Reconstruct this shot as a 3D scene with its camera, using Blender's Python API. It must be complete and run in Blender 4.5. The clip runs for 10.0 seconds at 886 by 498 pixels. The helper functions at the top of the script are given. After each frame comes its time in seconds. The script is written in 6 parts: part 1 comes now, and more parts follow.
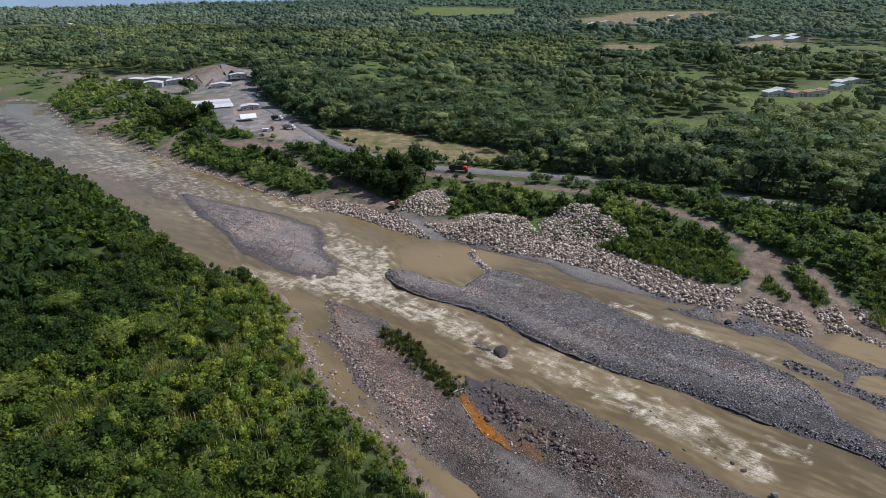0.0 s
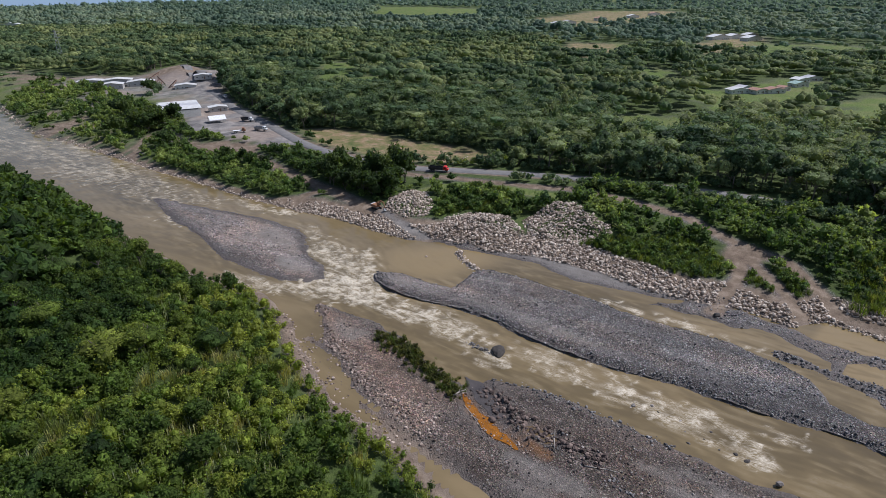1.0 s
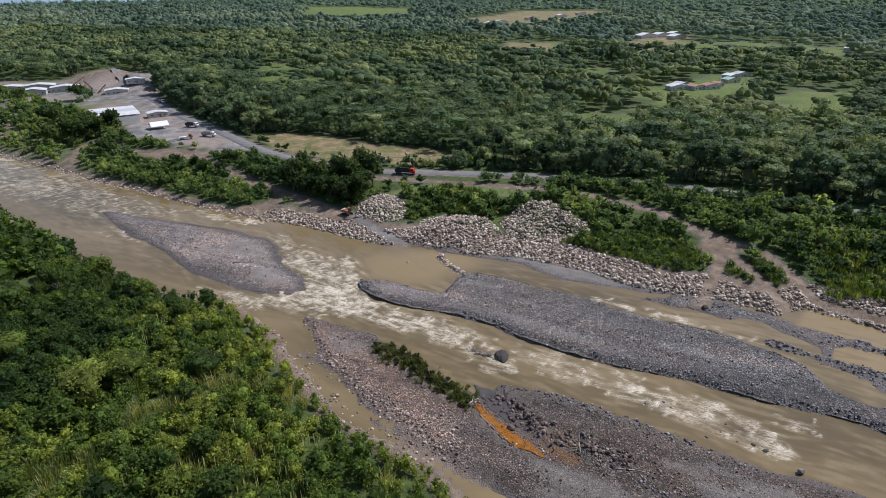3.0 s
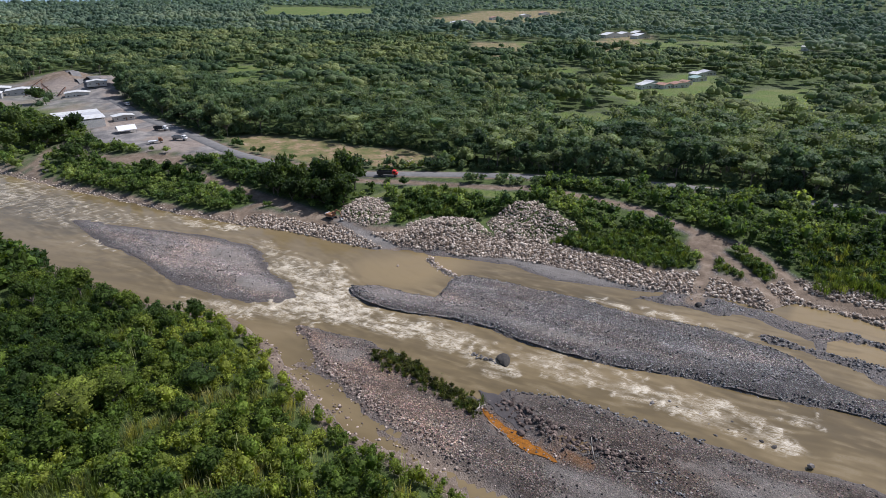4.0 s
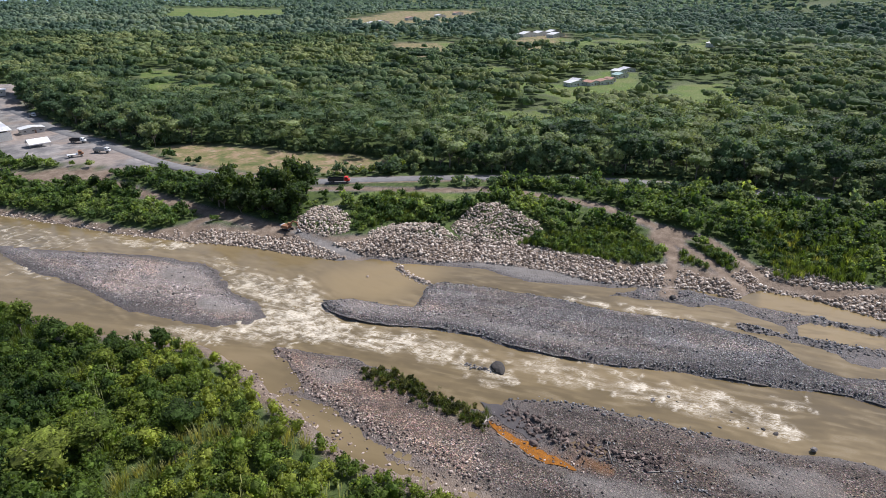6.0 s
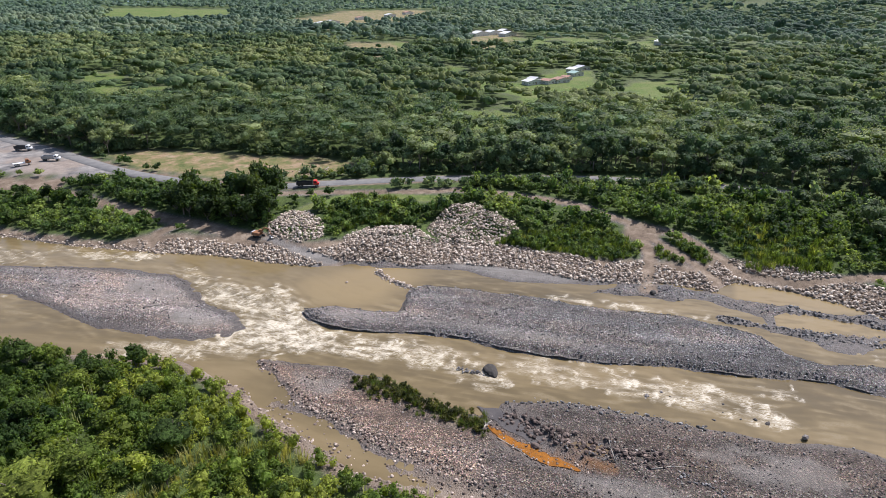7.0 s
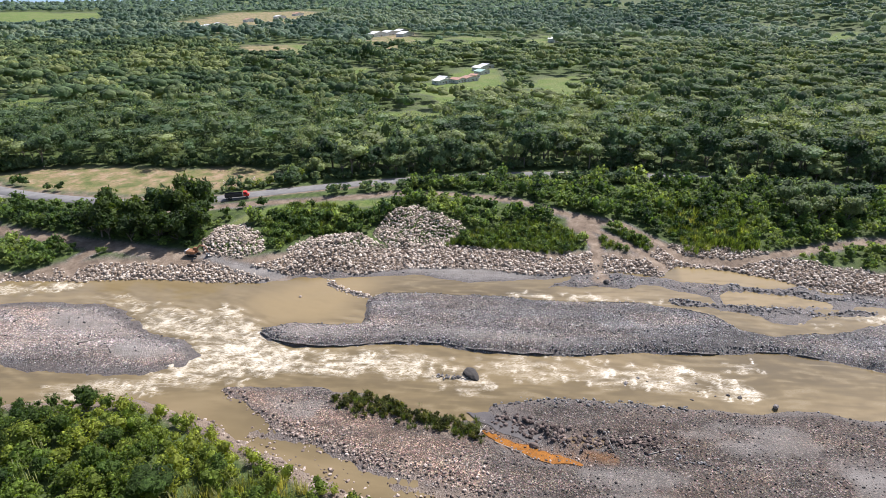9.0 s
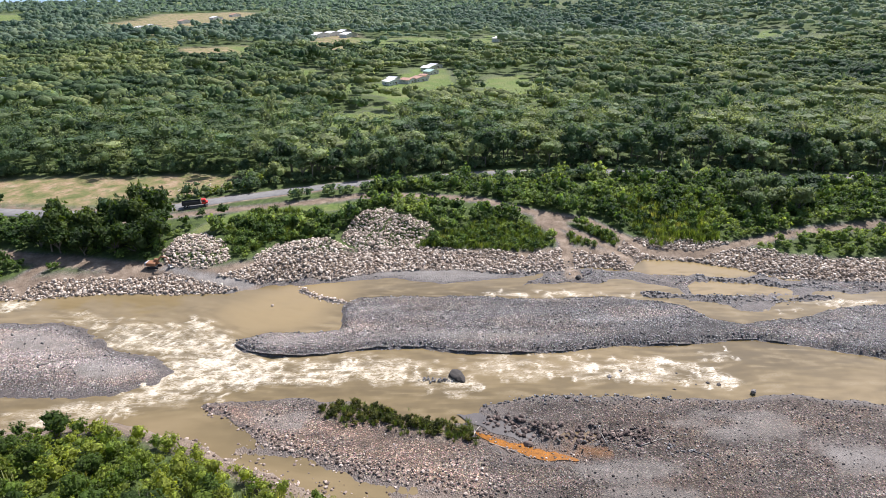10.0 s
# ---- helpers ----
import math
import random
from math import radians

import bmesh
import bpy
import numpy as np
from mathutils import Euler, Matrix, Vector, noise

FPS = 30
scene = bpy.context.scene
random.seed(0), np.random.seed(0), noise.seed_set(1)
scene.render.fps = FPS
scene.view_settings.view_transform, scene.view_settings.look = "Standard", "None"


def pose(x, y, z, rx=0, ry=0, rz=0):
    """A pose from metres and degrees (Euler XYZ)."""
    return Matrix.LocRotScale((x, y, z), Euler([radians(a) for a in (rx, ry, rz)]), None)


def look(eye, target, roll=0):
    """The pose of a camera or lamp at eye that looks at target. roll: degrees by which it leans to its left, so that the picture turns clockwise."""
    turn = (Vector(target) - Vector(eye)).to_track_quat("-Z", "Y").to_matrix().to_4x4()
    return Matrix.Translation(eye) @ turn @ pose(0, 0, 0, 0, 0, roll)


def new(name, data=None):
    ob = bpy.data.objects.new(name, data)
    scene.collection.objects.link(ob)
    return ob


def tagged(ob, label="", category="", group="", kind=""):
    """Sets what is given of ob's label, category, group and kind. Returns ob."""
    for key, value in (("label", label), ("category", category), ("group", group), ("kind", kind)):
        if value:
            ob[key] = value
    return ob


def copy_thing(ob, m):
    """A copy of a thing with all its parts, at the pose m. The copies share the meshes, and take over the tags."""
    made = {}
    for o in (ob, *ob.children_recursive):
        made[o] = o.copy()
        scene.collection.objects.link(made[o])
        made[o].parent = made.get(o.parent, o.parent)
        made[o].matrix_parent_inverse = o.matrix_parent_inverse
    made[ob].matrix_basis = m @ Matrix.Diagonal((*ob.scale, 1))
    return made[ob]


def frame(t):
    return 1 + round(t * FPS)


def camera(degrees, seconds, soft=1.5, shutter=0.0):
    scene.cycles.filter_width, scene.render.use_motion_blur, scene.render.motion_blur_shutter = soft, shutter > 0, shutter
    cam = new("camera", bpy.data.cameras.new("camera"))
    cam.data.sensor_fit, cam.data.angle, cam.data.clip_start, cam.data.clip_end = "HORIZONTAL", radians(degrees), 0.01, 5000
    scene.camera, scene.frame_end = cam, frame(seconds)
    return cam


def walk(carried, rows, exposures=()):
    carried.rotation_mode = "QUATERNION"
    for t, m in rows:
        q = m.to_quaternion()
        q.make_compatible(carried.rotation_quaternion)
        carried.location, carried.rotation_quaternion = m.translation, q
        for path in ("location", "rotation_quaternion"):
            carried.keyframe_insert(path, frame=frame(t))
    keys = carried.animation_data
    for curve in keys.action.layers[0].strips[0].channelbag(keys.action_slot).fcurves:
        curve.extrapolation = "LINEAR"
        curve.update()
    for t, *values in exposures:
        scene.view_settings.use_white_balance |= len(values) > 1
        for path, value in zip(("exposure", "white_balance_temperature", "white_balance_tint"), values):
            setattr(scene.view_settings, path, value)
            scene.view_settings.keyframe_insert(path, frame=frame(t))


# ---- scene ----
cam = camera(71.2, 10.0, soft=0.55)
PATH = [
    (0, (1.466, -0.697, 91.299), (1.452, 1.141, 90.51), -0.6),
    (0.5, (-2.671, 0.003, 91.245), (-2.629, 1.84, 90.454), -0.5),
    (1, (-6.788, 0.814, 91.16), (-6.686, 2.648, 90.369), -0.4),
    (1.5, (-10.871, 1.868, 91.052), (-10.718, 3.698, 90.261), -0.3),
    (2, (-14.941, 3.325, 90.983), (-14.733, 5.151, 90.192), -0.3),
    (2.5, (-18.975, 5.218, 90.912), (-18.716, 7.036, 90.121), -0.3),
    (4, (-30.746, 12.023, 90.538), (-30.327, 13.811, 89.746), -0.1),
    (4.5, (-34.5, 14.525, 90.47), (-34.026, 16.299, 89.678), -0.1),
    (5, (-38.158, 17.163, 90.414), (-37.623, 18.92, 89.621), -0.1),
    (5.5, (-41.751, 19.884, 90.37), (-41.154, 21.621, 89.578), -0.1),
    (7, (-52.262, 28.591, 90.284), (-51.462, 30.243, 89.491), 0.0),
    (7.5, (-55.607, 31.505, 90.227), (-54.745, 33.126, 89.433), 0.0),
    (8, (-58.883, 34.405, 90.149), (-57.961, 35.992, 89.356), -0.0),
    (8.5, (-62.111, 37.383, 90.061), (-61.118, 38.927, 89.268), -0.1),
    (9, (-65.209, 40.448, 89.992), (-64.138, 41.94, 89.199), -0.2),
    (9.5, (-68.186, 43.623, 89.945), (-67.046, 45.062, 89.151), -0.2),
    (10, (-71.098, 46.837, 89.914), (-69.892, 48.222, 89.121), -0.2),
]
EXPOSURES = [(t, stops, kelvin, 16) for t, stops, kelvin in ((0.0, -0.29, 5720), (2.5, -0.20, 5750), (4.5, -0.04, 5790), (5.5, 0.10, 5840), (7.5, 0.40, 5930), (9.0, 0.57, 6000), (10.0, 0.66, 6000))]
walk(cam, [(t, look(eye, target, roll)) for t, eye, target, roll in PATH], EXPOSURES)

# ---- world and sun ----
SUN_FROM = (0.82, 0.20, 1.12)          # towards the sun
world = bpy.data.worlds.new("sky")
scene.world = world
world.use_nodes = True
wn = world.node_tree
sky = wn.nodes.new("ShaderNodeTexSky")
sky.sky_type, sky.sun_disc = "NISHITA", False
sky.sun_elevation = math.atan2(SUN_FROM[2], math.hypot(SUN_FROM[0], SUN_FROM[1]))
sky.sun_rotation = math.atan2(SUN_FROM[0], SUN_FROM[1])
sky.air_density, sky.dust_density = 1.2, 2.0
wn.links.new(sky.outputs["Color"], wn.nodes["Background"].inputs["Color"])
wn.nodes["Background"].inputs["Strength"].default_value = 0.10
sun_data = bpy.data.lights.new("sun", "SUN")
sun_data.energy, sun_data.angle, sun_data.color = 4.9, radians(0.6), (1.0, 0.95, 0.87)
sun = new("sun", sun_data)
sun.matrix_world = look(SUN_FROM, (0, 0, 0))

# ---- materials ----


class Nodes:
    """A small builder for node materials."""

    def __init__(self, name, rough=0.9, spec=0.3):
        self.mat = bpy.data.materials.new(name)
        self.mat.use_nodes = True
        self.tree = self.mat.node_tree
        self.bsdf = self.tree.nodes["Principled BSDF"]
        self.bsdf.inputs["Roughness"].default_value = rough
        self.bsdf.inputs["Specular IOR Level"].default_value = spec
        self.coord = self.add("ShaderNodeTexCoord").outputs["Object"]

    def add(self, kind, **values):
        n = self.tree.nodes.new(kind)
        for key, value in values.items():
            if key in n.inputs:
                self.put(n.inputs[key], value)
        return n

    def put(self, socket, value):
        if isinstance(value, bpy.types.NodeSocket):
            self.tree.links.new(value, socket)
        elif isinstance(value, tuple) and len(value) == 3:
            socket.default_value = (*value, 1.0) if socket.type == "RGBA" else value
        else:
            socket.default_value = value

    def noise(self, scale, detail=4.0, rough=0.6, at=None, distort=0.0):
        n = self.add("ShaderNodeTexNoise", Scale=scale, Detail=detail, Roughness=rough, Distortion=distort)
        self.put(n.inputs["Vector"], at or self.coord)
        return n.outputs["Fac"]

    def cells(self, scale, feature="F1", out="Color", at=None):
        n = self.add("ShaderNodeTexVoronoi", Scale=scale)
        n.feature = feature
        self.put(n.inputs["Vector"], at or self.coord)
        return n.outputs[out]

    def attr(self, name):
        n = self.add("ShaderNodeAttribute")
        n.attribute_name = name
        return n.outputs["Fac"]

    def moved(self, turn=0.0, scale=(1, 1, 1)):
        n = self.add("ShaderNodeMapping", Scale=tuple(1 / s for s in scale), Rotation=(0, 0, -turn))
        n.vector_type = "TEXTURE"
        self.put(n.inputs["Vector"], self.coord)
        return n.outputs["Vector"]

    def ramp(self, fac, *stops):
        n = self.add("ShaderNodeValToRGB")
        el = n.color_ramp.elements
        while len(el) < len(stops):
            el.new(0.5)
        for e, (p, c) in zip(el, stops):
            e.position = p
            e.color = (*c, 1) if isinstance(c, tuple) else (c, c, c, 1)
        self.put(n.inputs["Fac"], fac)
        return n.outputs["Color"]

    def mix(self, fac, a, b, blend="MIX"):
        n = self.tree.nodes.new("ShaderNodeMix")
        n.data_type, n.blend_type = "RGBA", blend
        self.put(n.inputs[0], fac)
        self.put(n.inputs[6], a)
        self.put(n.inputs[7], b)
        return n.outputs[2]

    def maths(self, op, a, b=0.0, c=0.0):
        n = self.tree.nodes.new("ShaderNodeMath")
        n.operation = op
        for socket, value in zip(n.inputs, (a, b, c)):
            self.put(socket, value)
        return n.outputs[0]

    def bump(self, height, strength=0.5, distance=0.1, below=None):
        n = self.add("ShaderNodeBump", Strength=strength, Distance=distance, Height=height)
        if below is not None:
            self.put(n.inputs["Normal"], below)
        return n.outputs["Normal"]

    def done(self, colour, normal=None, rough=None, metal=None):
        self.put(self.bsdf.inputs["Base Color"], colour)
        if normal is not None:
            self.put(self.bsdf.inputs["Normal"], normal)
        if rough is not None:
            self.put(self.bsdf.inputs["Roughness"], rough)
        if metal is not None:
            self.put(self.bsdf.inputs["Metallic"], metal)
        return self.mat


def plain(name, colour, rough=0.6, metal=0.0, grain=1.5, spread=0.25, spec=0.4):
    """Paint or metal with faint dirt at two scales."""
    m = Nodes(name, rough, spec)
    dirt = m.maths("MULTIPLY", m.noise(grain, 5.0), m.noise(grain * 9, 3.0))
    low = tuple(c * (1 - spread) for c in colour)
    high = tuple(min(1.0, c * (1 + spread)) for c in colour)
    col = m.ramp(dirt, (0.1, low), (0.42, high))
    return m.done(col, m.bump(m.noise(grain * 12), 0.15, 0.02), None, metal)


def leaf_material(name, dark, mid, light, single, spec=0.4, depth=1.0, glow=(1.5, 1.42, 0.5), grain=1.8):
    """Foliage: tint by tree, shade by leaf clump, some light passing through."""
    m = Nodes(name, 0.5, spec)
    if single:
        tint = m.add("ShaderNodeObjectInfo").outputs["Random"]
    else:
        tint = m.attr("tint")
    island = m.add("ShaderNodeNewGeometry").outputs["Random Per Island"]
    col = m.ramp(tint, (0.0, dark), (0.55, mid), (1.0, light))
    leafy = m.ramp(island, (0.0, 1 - 0.55 * depth), (0.7, 1 + 0.15 * depth), (1.0, 1 + 0.9 * depth))
    col = m.mix(0.8, col, leafy, "MULTIPLY")
    speck = m.ramp(m.noise(grain * 0.9, 5.0, 0.75), (0.32, 1 - 0.65 * depth), (0.68, 1 + 0.55 * depth))
    col = m.mix(0.8, col, speck, "MULTIPLY")
    m.done(col, m.bump(m.noise(grain, 5.0, 0.7), 0.8, 1.1 / grain))
    through_leaf = m.add("ShaderNodeBsdfTranslucent")
    warm = m.mix(1.0, col, glow, "MULTIPLY")
    m.put(through_leaf.inputs["Color"], warm)
    both = m.add("ShaderNodeMixShader")
    m.put(both.inputs["Fac"], 0.46)
    m.tree.links.new(m.bsdf.outputs[0], both.inputs[1])
    m.tree.links.new(through_leaf.outputs[0], both.inputs[2])
    m.tree.links.new(both.outputs[0], m.tree.nodes["Material Output"].inputs["Surface"])
    return m.mat


FLOW = math.atan2(-0.66, 0.75)           # the way the river runs


def ground_material():
    m = Nodes("ground", 0.92, 0.25)
    # gravel: pebbles of many greys, some rusty, over sand
    pebble = m.cells(3.6)
    tone = m.add("ShaderNodeSeparateColor")
    m.put(tone.inputs[0], pebble)
    grey = m.ramp(tone.outputs[0], (0.0, (0.044, 0.041, 0.039)), (0.5, (0.092, 0.085, 0.080)), (0.85, (0.162, 0.150, 0.141)), (1.0, (0.33, 0.31, 0.29)))
    fine = m.cells(7.5)
    grey = m.mix(0.22, grey, m.mix(1.0, grey, fine, "OVERLAY"))
    patches = m.noise(0.09, 6.0, 0.62, m.moved(-FLOW, (0.45, 1.4, 1)))
    grey = m.mix(m.ramp(patches, (0.46, 0.0), (0.62, 0.6)), grey, m.mix(1.0, grey, (1.25, 1.08, 0.93), "MULTIPLY"))
    grey = m.mix(m.ramp(m.noise(0.05, 5.0, 0.6), (0.5, 0.0), (0.7, 0.5)), grey, (0.084, 0.075, 0.068))
    drift = m.noise(0.07, 7.0, 0.6, m.moved(-FLOW - 0.15, (0.22, 1.5, 1)), 0.7)
    grey = m.mix(0.85, grey, m.ramp(drift, (0.30, 0.52), (0.46, 0.88), (0.58, 1.12), (0.72, 1.7)), "MULTIPLY")
    grey = m.mix(0.8, grey, m.ramp(m.noise(0.33, 6.0, 0.65), (0.34, 0.68), (0.66, 1.35)), "MULTIPLY")
    grey = m.mix(m.attr("pale"), grey, m.mix(1.0, grey, (2.3, 2.05, 1.86), "MULTIPLY"))
    grey = m.mix(m.attr("brown"), grey, m.mix(1.0, grey, (0.80, 0.70, 0.62), "MULTIPLY"))
    # wet sand and silt near the water
    wet = m.attr("wet")
    wet = m.maths("MULTIPLY", wet, m.ramp(m.noise(0.35, 5.0), (0.2, 0.5), (0.6, 1.0)))
    col = m.mix(wet, grey, m.ramp(m.noise(0.8, 6.0), (0.3, (0.06, 0.05, 0.045)), (0.7, (0.13, 0.105, 0.085))))
    sand = m.ramp(m.noise(0.3, 7.0, 0.6, m.moved(-FLOW, (0.5, 1.2, 1))), (0.3, (0.145, 0.130, 0.113)), (0.7, (0.255, 0.232, 0.205)))
    col = m.mix(m.attr("sand"), col, sand)
    rust = m.attr("rust")
    col = m.mix(rust, col, m.ramp(m.noise(0.5, 5.0), (0.3, (0.15, 0.07, 0.025)), (0.7, (0.26, 0.12, 0.035))))
    # bare earth of tracks, yard and banks
    earth = m.ramp(m.noise(0.25, 8.0, 0.65), (0.3, (0.100, 0.072, 0.049)), (0.5, (0.185, 0.138, 0.096)), (0.72, (0.305, 0.240, 0.176)))
    earth = m.mix(0.4, earth, m.ramp(m.cells(1.8, out="Distance"), (0.0, 0.6), (0.5, 1.2)), "MULTIPLY")
    col = m.mix(m.attr("dirt"), col, earth)
    yard = m.ramp(m.noise(0.12, 8.0, 0.65), (0.3, (0.09, 0.086, 0.083)), (0.48, (0.19, 0.178, 0.166)), (0.7, (0.37, 0.335, 0.295)))
    yard = m.mix(m.ramp(m.noise(0.035, 6.0, 0.6), (0.46, 0.0), (0.56, 0.8)), yard, m.ramp(m.noise(0.3, 7.0, 0.65), (0.3, (0.20, 0.155, 0.12)), (0.7, (0.36, 0.295, 0.24))))
    col = m.mix(m.attr("yard"), col, yard)
    meadow = m.ramp(m.noise(0.10, 8.0, 0.68), (0.36, (0.085, 0.11, 0.03)), (0.47, (0.19, 0.165, 0.068)), (0.56, (0.29, 0.205, 0.118)), (0.74, (0.42, 0.325, 0.23)))
    meadow = m.mix(0.35, meadow, m.ramp(m.noise(1.2, 6.0, 0.7), (0.3, 0.4), (0.7, 1.3)), "MULTIPLY")
    meadow = m.mix(m.ramp(m.noise(0.28, 7.0, 0.66), (0.50, 0.0), (0.62, 0.8)), meadow, m.ramp(m.noise(1.5, 5.0), (0.3, (0.075, 0.10, 0.028)), (0.7, (0.16, 0.17, 0.06))))
    col = m.mix(m.attr("field"), col, meadow)
    # grass and the floor under the trees
    turf = m.ramp(m.noise(0.7, 8.0, 0.7), (0.25, (0.045, 0.075, 0.015)), (0.5, (0.10, 0.145, 0.03)), (0.75, (0.18, 0.20, 0.055)))
    turf = m.mix(m.ramp(m.noise(0.045, 6.0), (0.46, 0.0), (0.64, 0.3)), turf, (0.24, 0.20, 0.10))
    col = m.mix(m.attr("turf"), col, turf)
    floor = m.ramp(m.noise(0.5, 6.0), (0.3, (0.034, 0.052, 0.014)), (0.7, (0.088, 0.120, 0.030)))
    col = m.mix(m.attr("woods"), col, floor)
    rough = m.ramp(wet, (0.0, 0.92), (1.0, 0.35))
    n1 = m.bump(m.cells(3.6, out="Distance"), 0.8, 0.18)
    n2 = m.bump(m.noise(1.1, 6.0), 0.5, 0.25, n1)
    return m.done(col, n2, rough)


def water_material():
    m = Nodes("river_water", 0.10, 0.24)
    along = m.moved(-FLOW, (0.40, 1.0, 1.0))
    foam, plume, streak = m.attr("foam"), m.attr("plume"), m.attr("streak")
    silt = m.ramp(m.noise(0.035, 5.0, 0.55, m.moved(-FLOW, (0.35, 1.2, 1)), 0.8), (0.32, (0.115, 0.086, 0.042)), (0.5, (0.165, 0.123, 0.060)), (0.68, (0.225, 0.168, 0.086)))
    silt = m.mix(m.attr("cloudy"), silt, (0.240, 0.176, 0.084))
    # slow slicks and boils drawn out by the current
    slick = m.maths("MULTIPLY", m.maths("SUBTRACT", streak, 0.5), m.ramp(foam, (0.02, 0.15), (0.3, 1.0)))
    silt = m.mix(m.ramp(slick, (0.0, 0.0), (0.30, 0.35)), silt, (0.245, 0.186, 0.096))
    silt = m.mix(m.ramp(m.maths("MULTIPLY", slick, -1.0), (0.0, 0.0), (0.35, 0.3)), silt, (0.080, 0.060, 0.030))
    # froth: lace along the threads of the current, closing up where the water breaks
    fine = m.noise(2.4, 4.0, 0.65, along, 0.8)

    def threads(scale, twist, thin):
        n = m.noise(scale, 3.0, 0.55, along, twist)
        n = m.maths("ABSOLUTE", m.maths("SUBTRACT", n, 0.5))
        return m.ramp(m.maths("MULTIPLY", n, thin), (0.0, 1.0), (1.0, 0.0))

    lace = m.maths("MAXIMUM", threads(0.5, 1.4, 16.0), m.maths("MULTIPLY", threads(1.3, 1.0, 11.0), 0.85))
    lace = m.maths("MULTIPLY", lace, m.ramp(fine, (0.35, 0.35), (0.6, 1.1)))
    drive = m.maths("ADD", m.maths("MULTIPLY", foam, 0.48), m.maths("MULTIPLY", plume, 0.60))
    drive = m.maths("ADD", drive, m.maths("MULTIPLY", m.maths("SUBTRACT", streak, 0.5), m.maths("MULTIPLY", foam, 0.6)))
    thread = m.maths("MULTIPLY", lace, m.ramp(drive, (0.16, 0.0), (0.42, 0.45), (0.75, 1.0)))
    close = m.maths("MULTIPLY", m.ramp(drive, (0.58, 0.0), (0.95, 1.0)), m.ramp(fine, (0.38, 0.05), (0.60, 1.0)))
    white = m.maths("MAXIMUM", thread, close)
    col = m.mix(m.ramp(drive, (0.25, 0.0), (0.9, 0.6)), silt, (0.33, 0.262, 0.150))
    col = m.mix(m.maths("MULTIPLY", white, 0.85), col, (0.74, 0.67, 0.54))
    swell = m.bump(m.noise(0.33, 3.0, 0.5, along, 1.2), 0.6, m.maths("ADD", 0.05, m.maths("MULTIPLY", m.ramp(foam, (0.05, 0.0), (0.5, 1.0)), 0.05)))
    chop = m.bump(m.noise(1.1, 4.0, 0.55, along, 1.0), m.ramp(foam, (0.03, 0.03), (0.25, 0.25), (0.7, 0.5)), 0.09, swell)
    return m.done(col, chop, m.ramp(white, (0.0, 0.10), (1.0, 0.8)))


def stone_material(name, dark, mid, light, single):
    m = Nodes(name, 0.85, 0.3)
    if single:
        r = m.add("ShaderNodeObjectInfo").outputs["Random"]
    else:
        r = m.add("ShaderNodeNewGeometry").outputs["Random Per Island"]
    col = m.ramp(r, (0.0, dark), (0.45, mid), (0.9, light), (1.0, tuple(min(1, c * 1.3) for c in light)))
    vein = m.ramp(m.noise(1.4, 6.0, 0.65), (0.3, 0.72), (0.7, 1.15))
    col = m.mix(0.8, col, vein, "MULTIPLY")
    return m.done(col, m.bump(m.noise(5.0, 5.0), 0.5, 0.08))


def bark_material():
    m = Nodes("bark", 0.9, 0.2)
    col = m.ramp(m.noise(2.0, 6.0, 0.6, m.moved(0, (3, 3, 0.5))), (0.3, (0.10, 0.08, 0.06)), (0.7, (0.30, 0.26, 0.21)))
    return m.done(col, m.bump(m.noise(6.0), 0.6, 0.05))


def asphalt_material():
    m = Nodes("asphalt", 0.85, 0.3)
    col = m.ramp(m.noise(0.3, 8.0, 0.7), (0.3, (0.13, 0.125, 0.12)), (0.7, (0.22, 0.21, 0.195)))
    return m.done(col, m.bump(m.noise(20.0), 0.2, 0.02))


def sheet_material(name, colour, rust=0.2):
    """Corrugated roofing sheet with weather stains."""
    m = Nodes(name, 0.45, 0.5)
    stain = m.ramp(m.noise(0.35, 6.0, 0.65), (0.45, 0.0), (0.75, rust))
    col = m.mix(stain, colour, (0.30, 0.22, 0.15))
    wave = m.add("ShaderNodeTexWave", Scale=1.6)
    m.put(wave.inputs["Vector"], m.coord)
    return m.done(col, m.bump(wave.outputs["Fac"], 0.4, 0.04))


GROUND, WATER = ground_material(), water_material()
BARK, ASPHALT = bark_material(), asphalt_material()
# forest leaves: some distance haze is put into these two colours
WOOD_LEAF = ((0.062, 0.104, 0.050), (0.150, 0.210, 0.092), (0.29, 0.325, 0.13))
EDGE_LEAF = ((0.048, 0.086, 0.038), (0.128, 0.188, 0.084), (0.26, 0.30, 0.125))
BANK_LEAF = ((0.042, 0.080, 0.018), (0.130, 0.190, 0.030), (0.275, 0.315, 0.05))
DARK_LEAF = ((0.028, 0.052, 0.013), (0.055, 0.092, 0.019), (0.095, 0.135, 0.03))
CANE_LEAF = ((0.05, 0.09, 0.018), (0.12, 0.17, 0.035), (0.36, 0.35, 0.13))
LEAF_TREE = leaf_material("leaf_forest_tree", *EDGE_LEAF, True, 0.2, 0.9, (1.2, 1.2, 0.7))
LEAF_SCRUB = leaf_material("leaf_scrub", (0.042, 0.080, 0.022), (0.125, 0.190, 0.046), (0.26, 0.32, 0.085), False, 0.2, 1.0, (1.3, 1.3, 0.6))
LEAF_EDGE = leaf_material("leaf_forest_edge", *EDGE_LEAF, False, 0.2, 0.8, (1.2, 1.2, 0.7))
# far woods: haze painted into the leaf colour, pale and bluish
FAR_LEAF_HAZED = ((0.100, 0.155, 0.108), (0.190, 0.262, 0.180), (0.30, 0.355, 0.225))
